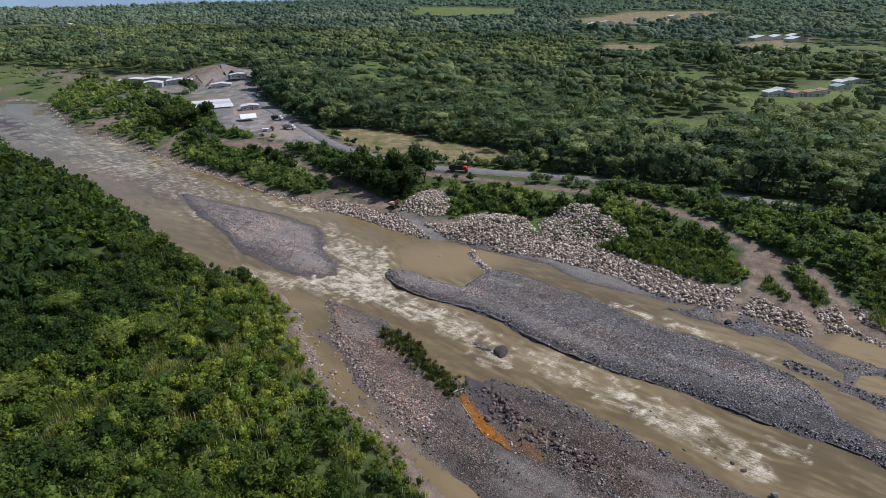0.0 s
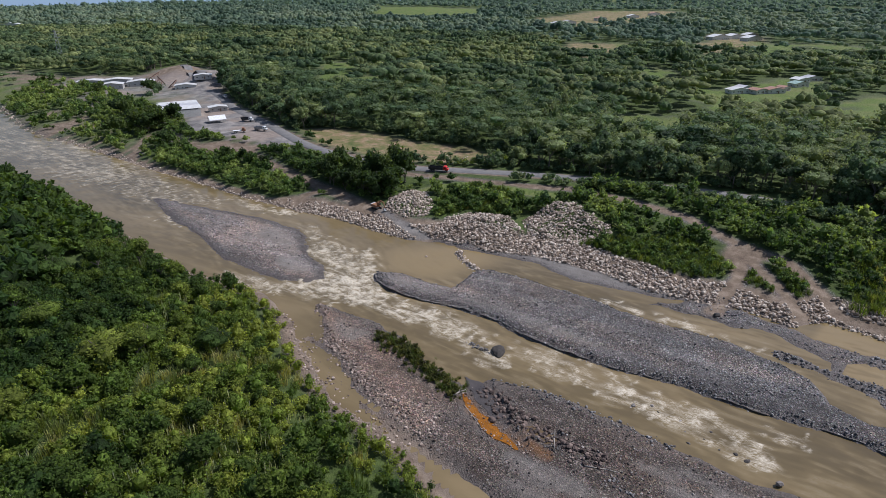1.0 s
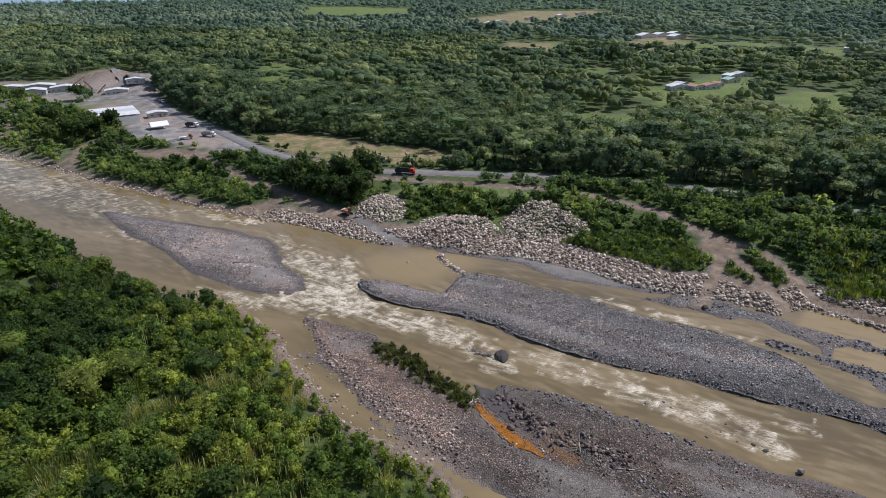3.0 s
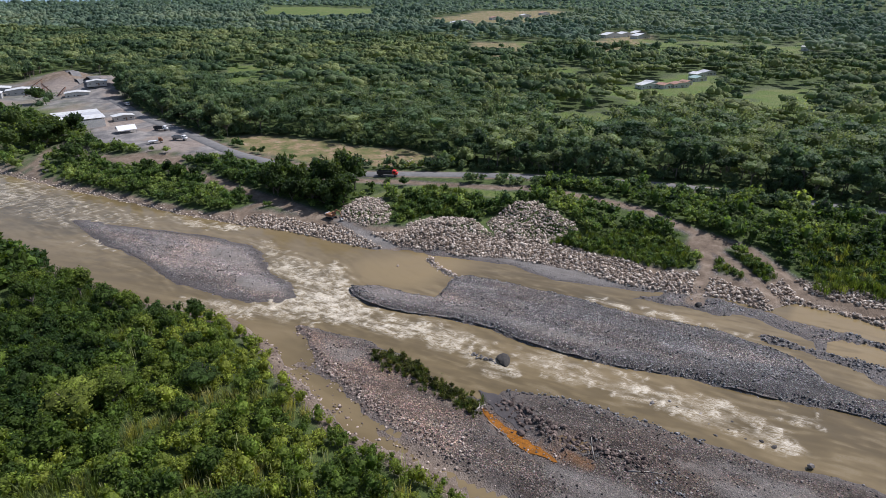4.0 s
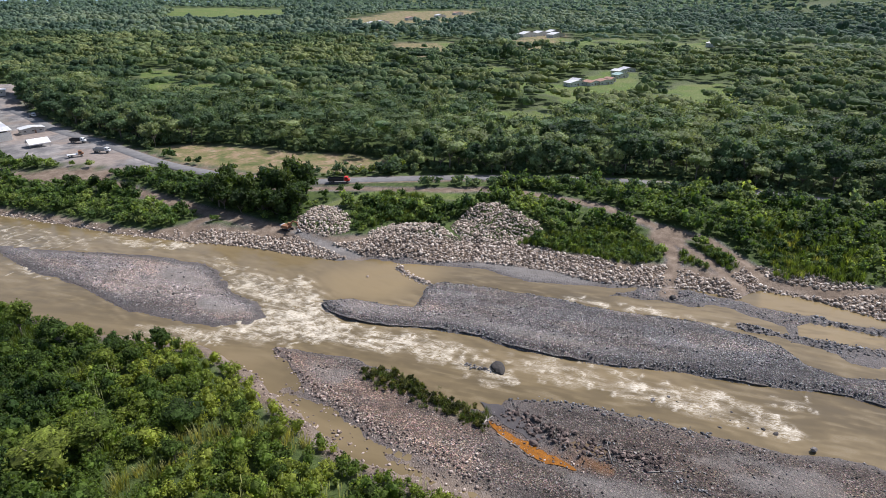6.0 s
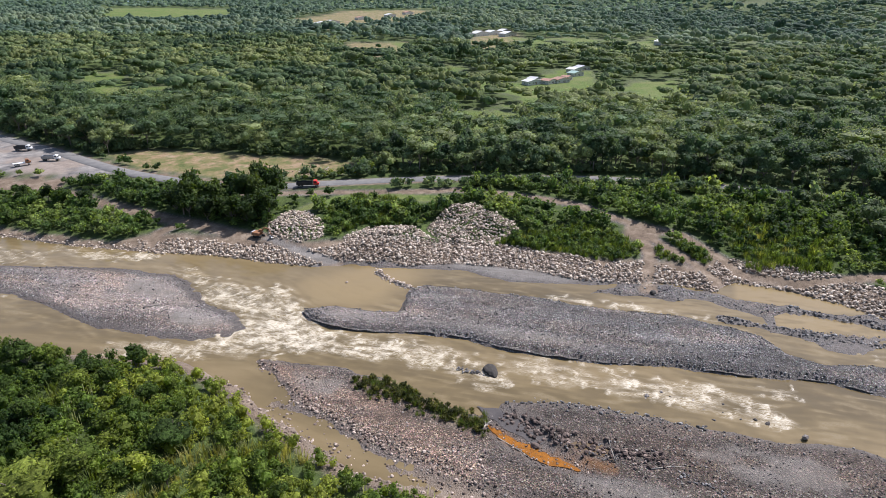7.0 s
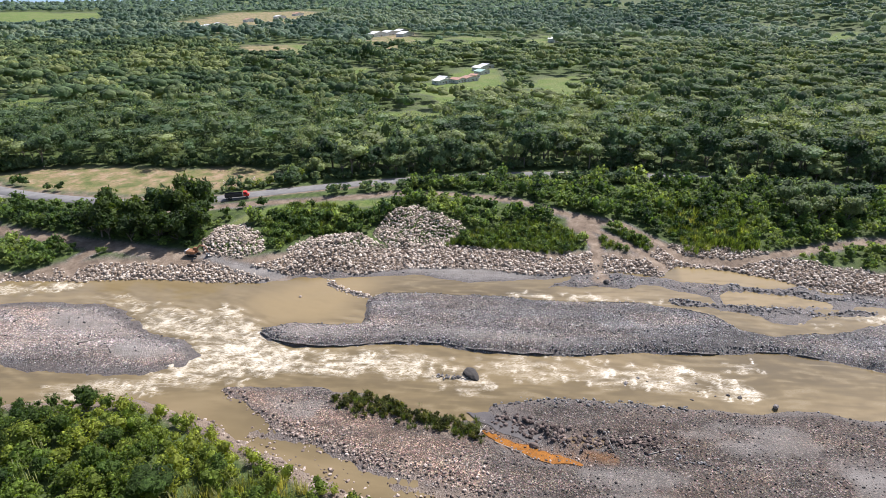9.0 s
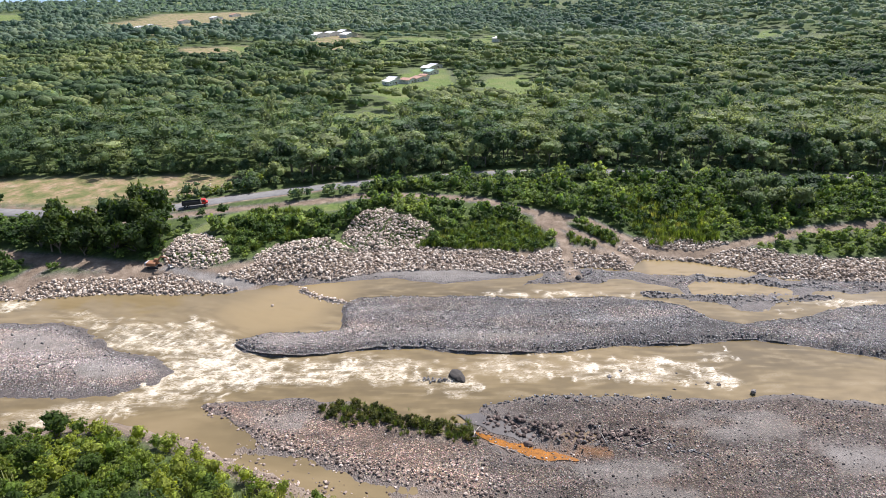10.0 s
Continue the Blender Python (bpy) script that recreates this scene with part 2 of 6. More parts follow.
LEAF_FAR_HAZED = leaf_material("leaf_hazed_woods", *FAR_LEAF_HAZED, False, 0.12, 0.45, (1.15, 1.15, 0.85), 0.35)
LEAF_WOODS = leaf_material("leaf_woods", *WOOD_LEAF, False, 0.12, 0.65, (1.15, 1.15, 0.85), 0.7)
LEAF_LOW = leaf_material("leaf_low_bush", (0.035, 0.042, 0.012), (0.085, 0.095, 0.022), (0.17, 0.165, 0.04), False, 0.2)
LEAF_YOUNG = leaf_material("leaf_young_tree", (0.05, 0.085, 0.018), (0.10, 0.15, 0.025), (0.2, 0.24, 0.04), True, 0.2)
LEAF_DARK = leaf_material("leaf_dark_tree", *DARK_LEAF, True, 0.22)
LEAF_SHRUB = leaf_material("leaf_shrub", (0.048, 0.088, 0.018), (0.118, 0.175, 0.028), (0.24, 0.285, 0.045), True, 0.2)
LEAF_THICKET = leaf_material("leaf_thicket", *BANK_LEAF, False, 0.22)
LEAF_REEDS = leaf_material("leaf_reeds", *CANE_LEAF, False)
LEAF_PLUME = leaf_material("leaf_plume", (0.36, 0.40, 0.24), (0.52, 0.55, 0.38), (0.66, 0.67, 0.54), False, 0.2, 0.5)
PALE_STONE = ((0.18, 0.137, 0.102), (0.41, 0.328, 0.252), (0.62, 0.53, 0.43))
GREY_STONE = ((0.060, 0.056, 0.053), (0.126, 0.118, 0.112), (0.32, 0.302, 0.282))
DARK_STONE = ((0.032, 0.028, 0.025), (0.086, 0.075, 0.066), (0.29, 0.256, 0.225))
RIPRAP_ONE = stone_material("riprap_single", *PALE_STONE, True)
RIPRAP_MANY = stone_material("riprap_stone", *PALE_STONE, False)
GRAVEL_MANY = stone_material("gravel_stone", *GREY_STONE, False)
GRAVEL_DARK = stone_material("dark_gravel_stone", *DARK_STONE, False)
BOULDER = stone_material("wet_boulder", (0.035, 0.03, 0.027), (0.05, 0.045, 0.04), (0.07, 0.06, 0.05), True)
PINK_STONE = stone_material("pinkish_stone", (0.10, 0.074, 0.058), (0.24, 0.180, 0.142), (0.48, 0.385, 0.315), False)
RUSTY_STONE = stone_material("rusty_stone", (0.05, 0.036, 0.03), (0.10, 0.072, 0.06), (0.22, 0.165, 0.135), False)
WHITE_SHEET = sheet_material("white_roofing", (0.66, 0.66, 0.63), 0.55)
GREY_SHEET = sheet_material("grey_roofing", (0.50, 0.50, 0.50), 0.4)
RED_SHEET = sheet_material("orange_roofing", (0.36, 0.19, 0.12), 0.5)
GREEN_SHEET = sheet_material("green_roofing", (0.30, 0.42, 0.36), 0.3)
WALL_PAINT = plain("wall_paint", (0.62, 0.60, 0.55), 0.8)
WALL_GREY = plain("block_wall", (0.42, 0.41, 0.39), 0.9)
WINDOW_DARK = plain("window_glass", (0.03, 0.035, 0.04), 0.12, 0.0, 3.0, 0.1, 0.6)
DOOR_BROWN = plain("door_wood", (0.18, 0.11, 0.07), 0.6)
STEEL = plain("grey_steel", (0.33, 0.34, 0.35), 0.5, 0.6)
WHITE_PAINT = plain("white_vehicle_paint", (0.78, 0.78, 0.77), 0.35)
RED_PAINT = plain("red_vehicle_paint", (0.62, 0.035, 0.025), 0.35)
BLACK_PAINT = plain("black_dump_body", (0.03, 0.03, 0.032), 0.5)
ORANGE_PAINT = plain("orange_machine_paint", (0.27, 0.13, 0.065), 0.5)
YELLOW_PAINT = plain("yellow_machine_paint", (0.70, 0.42, 0.06), 0.5)
RUBBER = plain("rubber", (0.02, 0.02, 0.02), 0.9)
RUST_STEEL = plain("rusty_steel", (0.20, 0.09, 0.05), 0.85)
DEADWOOD = plain("bleached_wood", (0.36, 0.32, 0.27), 0.9)
RUSTY_WATER = plain("rust_coloured_water", (0.25, 0.096, 0.010), 0.25, 0.0, 0.6, 0.5, 0.2)
BROWN_WATER = plain("silty_puddle", (0.135, 0.092, 0.045), 0.15, 0.0, 0.4, 0.3, 0.5)
DARK_WATER = plain("dark_wet_mud", (0.072, 0.060, 0.052), 0.35, 0.0, 0.5, 0.4, 0.5)

# ---- the plan of the valley ----
RIGHT_TOE = [(-5000, 1500), (-900, 760), (-500, 610), (-384, 545), (-341, 531), (-267, 438), (-213, 393), (-171, 356), (-144, 331), (-105, 299), (-83, 279),
             (-65, 266), (-54, 258), (-38, 248.5), (-21, 233.5), (-10, 224.5), (6, 221), (22, 208.5), (37, 204), (50, 194), (58.5, 186), (68, 174), (83, 164),
             (93, 160), (101, 149), (112, 151), (121, 142), (130, 126), (134, 111), (152, 91), (178, 68), (260, 5), (420, -130), (1200, -900)]
RIGHT_LAND = RIGHT_TOE + [(9000, -900), (9000, 9000), (-5000, 9000)]
LEFT_TOE = [(-5000, 1420), (-900, 680), (-490, 530), (-385, 478), (-300, 400), (-212, 322), (-170, 288), (-110, 225), (-82, 197), (-61, 184), (-53, 178), (-47, 169),
            (-42, 160), (-38.5, 148), (-32, 134), (-27, 124), (-17.5, 114), (-9, 105), (-2.4, 93), (8, 75), (25, 50), (60, 0), (160, -130), (900, -900)]
LEFT_LAND = LEFT_TOE + [(900, -9000), (-9000, -9000), (-9000, 1420)]
ISLAND = [(-128, 285), (-102, 270), (-73, 253), (-52, 236), (-47, 225), (-43, 209), (-37, 200), (-36, 191), (-41, 187), (-52, 189.5), (-62, 197),
          (-69, 204), (-80, 216), (-95, 237), (-108, 251)]
MIDDLE_BAR = [(-19.5, 193), (-10, 191), (-1, 183), (6, 179), (15, 191), (20.5, 192), (28, 186), (36, 179), (49, 168), (56, 160), (67, 150), (80, 140),
              (87, 131), (91, 122), (89, 114), (93, 107), (107, 98), (123, 92), (138, 83), (165, 62), (150, 40), (125, 50), (104, 74), (99, 84),
              (93.5, 93.5), (84, 104), (70, 113), (57, 124), (44, 131.5), (33, 140), (23, 149.5), (17, 158), (7.5, 165), (-4, 172), (-13, 178), (-19, 187)]
NEAR_BAR = [(-36, 171.6), (-34, 162), (-32.5, 153), (-28, 143), (-23, 130), (-16, 119), (-9, 110), (-1, 100), (10, 86), (25, 66), (60, 20), (110, 20),
            (100, 45), (83, 68), (70, 84), (63, 89), (56, 93.5), (49, 100), (40, 109.5), (28, 119.5), (20, 125.5), (11.5, 130), (6, 127), (3, 129.5),
            (-4.5, 139.5), (-10, 150), (-17, 159), (-27.5, 166.5)]
SHORE_STRIP = [(6, 219), (12.5, 211), (25, 204), (38, 196), (41, 190), (47, 182), (55, 178), (63, 173), (72, 168), (92, 161), (70, 178), (50, 197), (22, 212)]
LOW_ISLAND = [(64, 165), (78, 155), (95, 144), (100, 131), (97, 123), (103, 113), (117, 106), (129, 100), (150, 84), (175, 62), (180, 68), (152, 93),
              (134, 111), (130, 119), (122, 122), (104, 141), (99, 149), (92, 160), (78, 165)]
POND_UPPER = [(112, 149.5), (120, 141), (129, 126), (129, 120), (120, 125), (104, 142)]
POND_LOWER = [(105, 130), (114, 126), (129, 109), (125, 105), (108, 117), (101, 125)]
SHOAL = [(-40, 152), (-36, 154), (-32, 150), (-25, 139), (-14, 122), (-4, 106), (4, 90), (0, 90), (-11, 107), (-22, 121), (-30, 134), (-36, 143)]
SILT_FLAT = [(102, 119), (114, 113), (116.5, 106), (107, 104.5), (100.5, 110)]
HEAD_BAR = [(-353, 492), (-317, 458), (-255, 384), (-285, 402), (-340, 455)]
ROAD_LINE = [(-260, 720), (-205, 610), (-155, 512), (-132, 461), (-99, 408), (-62, 343), (-23, 303), (2, 291), (22, 285.5), (64, 272), (110, 250), (130, 239), (163, 212),
             (179, 196), (196, 179), (221, 146), (255, 118), (330, 50), (480, -80)]
BEYOND_ROAD = ROAD_LINE[8:] + [(9000, -80), (9000, 9000), (22, 9000)]
SIDE_ROAD = [(-21, 293), (2, 281), (25, 270.5), (47, 260), (63, 255), (75, 246), (88, 232), (99, 218), (102, 205), (108, 193), (98, 174), (88, 164), (83, 158)]
RIVER_TRACK = [(-158, 338), (-170, 380), (-163, 396), (-120, 351), (-98, 343), (-64, 299), (-54, 287), (-42, 274), (-29, 258), (-20, 249), (-14, 239), (-8, 229), (-1, 221)]
SPUR = [(-59, 262), (-54, 272), (-45, 277)]
LOWER_TRACK = [(108, 193), (118, 179), (118, 164), (117, 151), (127, 139), (150, 127), (172, 117), (210, 92)]
POND_TRACK = [(107, 188), (107, 166), (106, 152), (104, 146)]
FIELD = [(-75, 388), (-45, 385), (-22, 370), (0, 346), (27, 333), (43, 304), (27, 297), (4, 303), (-17, 306), (-60, 350)]
DIRT_LOT = [(-136, 369), (-113, 366), (-81, 349), (-96, 334), (-124, 353)]
YARD = [(-145, 388), (-164, 430), (-197, 493), (-231, 527), (-268, 573), (-274, 548), (-302, 556), (-334, 613), (-327, 662), (-267, 658), (-272, 705), (-232, 717),
        (-170, 592), (-154, 517), (-114, 438), (-78, 377), (-60, 346), (-77, 336), (-101, 358)]
QUARRY = [(-300, 545), (-255, 505), (-228, 520), (-212, 555), (-235, 600), (-292, 620)]
GRAVEL_LOT = [(-259, 473), (-263, 505), (-241, 509), (-229, 474), (-242, 457)]
SOIL_STRIP = [(-421, 681), (-432, 720), (-341, 588), (-336, 560)]
PASTURES = [[(-95, 674), (-63, 676), (-62, 736), (-95, 732)], [(-90, 600), (-33, 583), (-31, 606), (-78, 635)], [(225, 598), (258, 588), (262, 620), (230, 636)],
            [(295, 428), (349, 404), (392, 454), (364, 463)], [(131, 394), (168, 370), (179, 386), (143, 416)], [(236, 478), (268, 456), (308, 474), (350, 528), (338, 556), (288, 524)],
            [(474, 870), (627, 720), (660, 760), (500, 905)], [(-99, 1865), (195, 1824), (248, 2173), (-104, 2400)], [(-80, 2000), (150, 2200), (190, 2100), (-40, 1900)]]
DRY_FIELDS = [[(195, 845), (288, 856), (315, 899), (241, 925)], [(387, 863), (464, 847), (571, 1010), (503, 1054)], [(264, 1457), (379, 1318), (778, 1744), (572, 1965)]]
VERGE = [(-8, 263), (3, 269), (24, 271), (45, 259), (62, 250), (58, 240), (44, 250), (26, 261), (8, 261)]
SAND_SPIT = [(-22, 249), (-17, 240), (-14, 234), (-8.5, 222), (-1, 220), (4, 222.5), (-4, 230), (-11, 239), (-17, 249)]
STONE_SPIT = [(11, 210), (11, 204.5), (12.5, 199.5), (16.5, 192)]
POND_RIDGES = [[(113, 131), (118.5, 121.5), (126, 113.5), (128, 108), (138, 100)], [(90, 134.5), (100, 122.5), (107.7, 114.8), (118, 104.5), (131, 96)]]
BROWN_POOL = [(16.5, 112.5), (21, 110.5), (25, 106), (24, 102.8), (20, 104.5), (16.5, 109)]
CANE_PATCH = [(156, 186), (172, 172), (160, 147), (136, 138), (121, 153), (128, 172)]
MOUNDS = [(-8, 252, 11, 12, 2.4), (21, 225, 17, 12, 3.6), (54, 224, 17, 14, 6.8), (-224, 640, 38, 28, 10.0), (-182, 588, 30, 27, 12.0)]


def inside(px, py, poly):
    """Signed distance to a closed outline, positive within."""
    best = np.full(px.shape, 1e18)
    odd = np.zeros(px.shape, bool)
    for (ax, ay), (bx, by) in zip(poly, poly[1:] + poly[:1]):
        ex, ey = bx - ax, by - ay
        f = np.clip(((px - ax) * ex + (py - ay) * ey) / (ex * ex + ey * ey), 0, 1)
        best = np.minimum(best, (px - ax - f * ex) ** 2 + (py - ay - f * ey) ** 2)
        if ay != by:
            odd ^= ((ay > py) != (by > py)) & (px < ex * (py - ay) / (by - ay) + ax)
    return np.where(odd, 1, -1) * np.sqrt(best)


def beside(px, py, line):
    """Distance to an open line."""
    best = np.full(px.shape, 1e18)
    for (ax, ay), (bx, by) in zip(line, line[1:]):
        ex, ey = bx - ax, by - ay
        f = np.clip(((px - ax) * ex + (py - ay) * ey) / (ex * ex + ey * ey), 0, 1)
        best = np.minimum(best, (px - ax - f * ex) ** 2 + (py - ay - f * ey) ** 2)
    return np.sqrt(best)


def lattice(ix, iy, seed):
    h = (ix.astype(np.int64) * 374761393 + iy.astype(np.int64) * 668265263 + seed * 1442695041) & 0xFFFFFFFF
    h = ((h ^ (h >> 13)) * 1274126177) & 0xFFFFFFFF
    return ((h ^ (h >> 16)) & 0xFFFF) / 65535.0


def rolling(px, py, size, seed=0, octaves=3):
    """Smooth noise from -1 to 1, with features of about that size."""
    total, gain = np.zeros(px.shape), 1.0
    for k in range(octaves):
        u, v = px / size * 2 ** k, py / size * 2 ** k
        iu, iv = np.floor(u), np.floor(v)
        fu, fv = u - iu, v - iv
        fu, fv = fu * fu * (3 - 2 * fu), fv * fv * (3 - 2 * fv)
        a, b = lattice(iu, iv, seed + k), lattice(iu + 1, iv, seed + k)
        c, d = lattice(iu, iv + 1, seed + k), lattice(iu + 1, iv + 1, seed + k)
        total += gain * ((a * (1 - fu) + b * fu) * (1 - fv) + (c * (1 - fu) + d * fu) * fv - 0.5)
        gain *= 0.5
    return total


def step(v, lo, hi):
    f = np.clip((v - lo) / (hi - lo), 0, 1)
    return f * f * (3 - 2 * f)


def flow_coords(px, py):
    c, s = math.cos(FLOW), math.sin(FLOW)
    return px * c + py * s, -px * s + py * c


def bar(d, height, slope):
    return np.where(d > 0, height * np.tanh(d * slope / height), np.maximum(d * 0.3, -1.0))


HOLLOW = [(6, 132), (10.5, 127.5), (15, 117), (14.5, 111), (17.2, 103), (14.5, 100), (11, 103.5), (7.2, 109), (4.6, 115), (3.4, 120), (3.4, 127)]


def height_at(px, py):
    px, py = np.asarray(px, float), np.asarray(py, float)
    along, across = flow_coords(px, py)
    fray = 1.6 * rolling(px, py, 7, 3) + 0.9 * rolling(px, py, 2.5, 5, 2)
    ridges = rolling(along / 5, across, 5, 11)
    d_right, d_left = inside(px, py, RIGHT_LAND), inside(px, py, LEFT_LAND)
    z = np.full(px.shape, -1.0)
    z = np.maximum(z, bar(inside(px, py, ISLAND) + fray, 1.0, 0.13) + 0.25 * ridges)
    z = np.maximum(z, bar(inside(px, py, MIDDLE_BAR) + 0.6 * fray, 1.5, 1.3) + 0.35 * ridges)
    z = np.maximum(z, bar(inside(px, py, NEAR_BAR) + fray, 0.85, 0.20) + 0.30 * ridges)
    z = np.maximum(z, bar(inside(px, py, SHORE_STRIP) + 0.6 * fray, 0.5, 0.2) + 0.1 * ridges)
    z = np.maximum(z, bar(inside(px, py, LOW_ISLAND) + 1.5 * fray, 0.5, 0.2) + 0.26 * ridges)
    z = np.maximum(z, bar(inside(px, py, SHOAL) + fray, 0.12, 0.10) + 0.30 * ridges - 0.17)
    z = np.maximum(z, bar(inside(px, py, SILT_FLAT) + 0.6 * fray, 0.2, 0.15))
    z = np.maximum(z, bar(inside(px, py, HEAD_BAR) + fray, 0.5, 0.2))
    z = np.minimum(z, np.where(np.maximum(inside(px, py, POND_UPPER), inside(px, py, POND_LOWER)) > -0.9 * fray, -0.5, 99))
    z = np.maximum(z, bar(inside(px, py, SAND_SPIT) + 0.4 * fray, 0.7, 0.22))
    z = np.maximum(z, 0.22 + 0.4 * fray - 0.3 * beside(px, py, STONE_SPIT))
    for line in POND_RIDGES:
        z = np.maximum(z, 0.45 + 0.5 * fray - 0.32 * beside(px, py, line))
    z = np.minimum(z, np.where(inside(px, py, BROWN_POOL) > 0.3 * fray, 0.16, 99))
    z = np.minimum(z, np.where(inside(px, py, HOLLOW) > 0.3 * fray, 0.10, 99))
    right = np.interp(d_right + 0.8 * fray * step(d_right, -5, 3), [-40, -4, 0, 3, 12, 25, 45, 60, 200, 800, 3000, 9000], [-3, -1.2, 0.1, 1.2, 3.0, 4.4, 7.4, 8.4, 8.6, 10, 18, 40])
    left = np.interp(d_left + 0.8 * fray, [-40, -3, 0, 3, 8, 30, 60, 120, 400, 2000], [-3, -1.2, 0.1, 1.4, 2.4, 4.6, 7.5, 12, 20, 60])
    land = np.maximum(right, left)
    calm = np.minimum(beside(px, py, ROAD_LINE), beside(px, py, SIDE_ROAD) + 4)
    land = land + rolling(px, py, 30, 21) * np.interp(np.maximum(d_right, d_left), [0, 15, 60], [0.1, 0.6, 0.9]) * step(calm, 4, 14)
    land = land + rolling(px, py, 420, 31) * np.interp(d_right, [100, 700, 3000], [0, 5, 22])
    rise = np.maximum(0, (px - 740) * 0.89 - (py - 240) * 0.46)
    land = land + 260 * np.tanh(rise * 0.17 / 260) + rolling(px, py, 260, 41) * step(rise, 0, 600) * 26
    z = np.maximum(z, land)
    for mx, my, rx, ry, mh in MOUNDS:
        q = np.sqrt(((px - mx) / rx) ** 2 + ((py - my) / ry) ** 2)
        z = z + mh * np.clip(1.08 - q - 0.8 * rolling(px, py, rx * 0.6, 51), 0, 1)
    return z


# what covers the right bank: loose rock in places, scrub, tracks, woods
ROCK_BANDS = [("A", [(-18, 246), (-16, 257), (-8, 264), (1, 261), (3, 248), (0, 238), (-9, 238)]),
              ("B", [(1, 226), (8, 236), (17, 239), (29, 233), (34, 224), (40, 210), (30, 209), (11, 215)]),
              ("C", [(38, 210), (37, 228), (45, 234), (56, 236), (61, 228), (60, 221), (69, 217), (68, 212), (58, 207), (48, 204)])]
SHRUB_BAND_B = [(3, 240), (8, 258), (24, 268), (41, 251), (39, 236), (29, 235), (17, 243), (7, 238)]
GRASS_PATCH = [(52, 205), (64, 208), (82, 206), (95, 199), (98, 186), (88, 169), (77, 173), (66, 187)]
TRACK_GRASS = [[(111, 181), (116, 172), (115, 162), (114, 152), (110, 155), (109, 167)], [(103, 178), (105, 170), (103, 158), (96, 163), (99, 172)]]


def cover(px, py):
    """Masks of what lies on the ground, each from 0 to 1."""
    jig = rolling(px, py, 6, 61)
    d_right, d_left = inside(px, py, RIGHT_LAND), inside(px, py, LEFT_LAND)
    tracks = np.minimum.reduce([beside(px, py, RIVER_TRACK) - 0.6, beside(px, py, SPUR), beside(px, py, LOWER_TRACK), beside(px, py, POND_TRACK) + 0.3, beside(px, py, SIDE_ROAD)])
    dirt = 1 - step(tracks + 1.2 * jig, 1.8, 3.2)
    dirt = np.maximum(dirt, 1 - step(np.hypot((px - 106) / 9, (py - 188) / 8) + 0.3 * jig, 0.7, 1.1))
    dirt = np.maximum(dirt, step(inside(px, py, DIRT_LOT) + 3 * jig, -1, 3))
    dirt = np.maximum(dirt, (1 - step(beside(px, py, ROAD_LINE) + jig, 4.2, 6.0)) * step(d_right, 50, 56))
    rocky = np.interp(px, [-70, -50, 190, 230], [0, 1, 1, 0.3])
    dirt = np.maximum(dirt, step(d_right, -1, 1) * (1 - step(d_right + 3 * jig, 3 + 6 * rocky, 5 + 9 * rocky)))
    dirt = np.maximum(dirt, 0.8 * (1 - step(beside(px, py, [(-15, 150), (-10, 145), (-4, 135), (1, 126)]) + 1.5 * jig, 1.5, 4)))
    dirt = np.maximum(dirt, 0.75 * step(d_left + 2 * jig, -6, -2) * (1 - step(d_left, 2, 5)))
    mound = np.hypot((px + 225) / 46, (py - 650) / 32)
    dirt = np.maximum(dirt, 1 - step(mound, 0.9, 1.1))
    dirt = np.maximum(dirt, step(inside(px, py, SOIL_STRIP) + 6 * jig, -2, 4))
    yard = step(np.maximum(np.maximum(inside(px, py, YARD), inside(px, py, QUARRY)), inside(px, py, GRAVEL_LOT)) + 6 * rolling(px, py, 30, 71), -1, 4) * step(mound, 0.9, 1.05)
    yard = yard * (1 - step(inside(px, py, DIRT_LOT) + 3 * jig, -1, 3))
    field = step(inside(px, py, FIELD) + 3 * jig, -2, 3)
    turf = np.zeros(px.shape)
    reach = np.hypot(px, py)
    for p in PASTURES:
        for e in (0.0, 0.06, 0.12, 0.18):
            turf = np.maximum(turf, step(inside(px + (px + 40) * e, py + (py - 25) * e, p) + (6 + reach * 0.012) * jig + (4 + reach * 0.006) * rolling(px, py, 22, 129) + 3, -6, 4))
    for p in DRY_FIELDS:
        for e in (0.0, 0.05, 0.1, 0.15):
            field = np.maximum(field, step(inside(px + (px + 40) * e, py + (py - 25) * e, p) + (6 + reach * 0.012) * jig, -6, 4))
    glade = step(rolling(px, py, 75, 121) + 0.15 * rolling(px, py, 14, 125), np.interp(d_right, [100, 220, 700], [0.6, 0.36, 0.28]), np.interp(d_right, [100, 220, 700], [0.7, 0.44, 0.36]))
    turf = np.maximum(turf, glade * step(d_right, 90, 140))
    turf = np.maximum(turf, step(inside(px, py, VERGE) + 1.5 * jig, -1, 1.5))
    upstream = step(-px, 150, 190) * step(d_right, 4, 10) * (1 - step(d_right, 95, 130))
    turf = np.maximum(turf, 0.9 * upstream)
    dirt = np.maximum(dirt, upstream * step(rolling(px, py, 45, 127) + 0.3 * jig, 0.22, 0.32))
    scrub = step(d_right + 2 * jig, 3 + 6 * rocky, 5 + 10 * rocky)
    open_land = np.maximum(np.maximum(np.maximum(turf, field), yard), np.maximum(dirt, 1 - step(tracks, 2.5, 4)))
    woods = np.maximum(scrub * (1 - open_land * (1 - 0.99 * upstream * (dirt < 0.5))), step(d_left + 2 * jig, 4, 7))
    floor = woods * (1 - 0.75 * upstream)
    turf = turf * (1 - dirt) * (1 - yard)
    field = field * (1 - dirt) * (1 - yard)
    return dict(field=field, dirt=dirt, yard=yard, turf=turf, woods=woods, floor=floor, d_right=d_right, d_left=d_left)


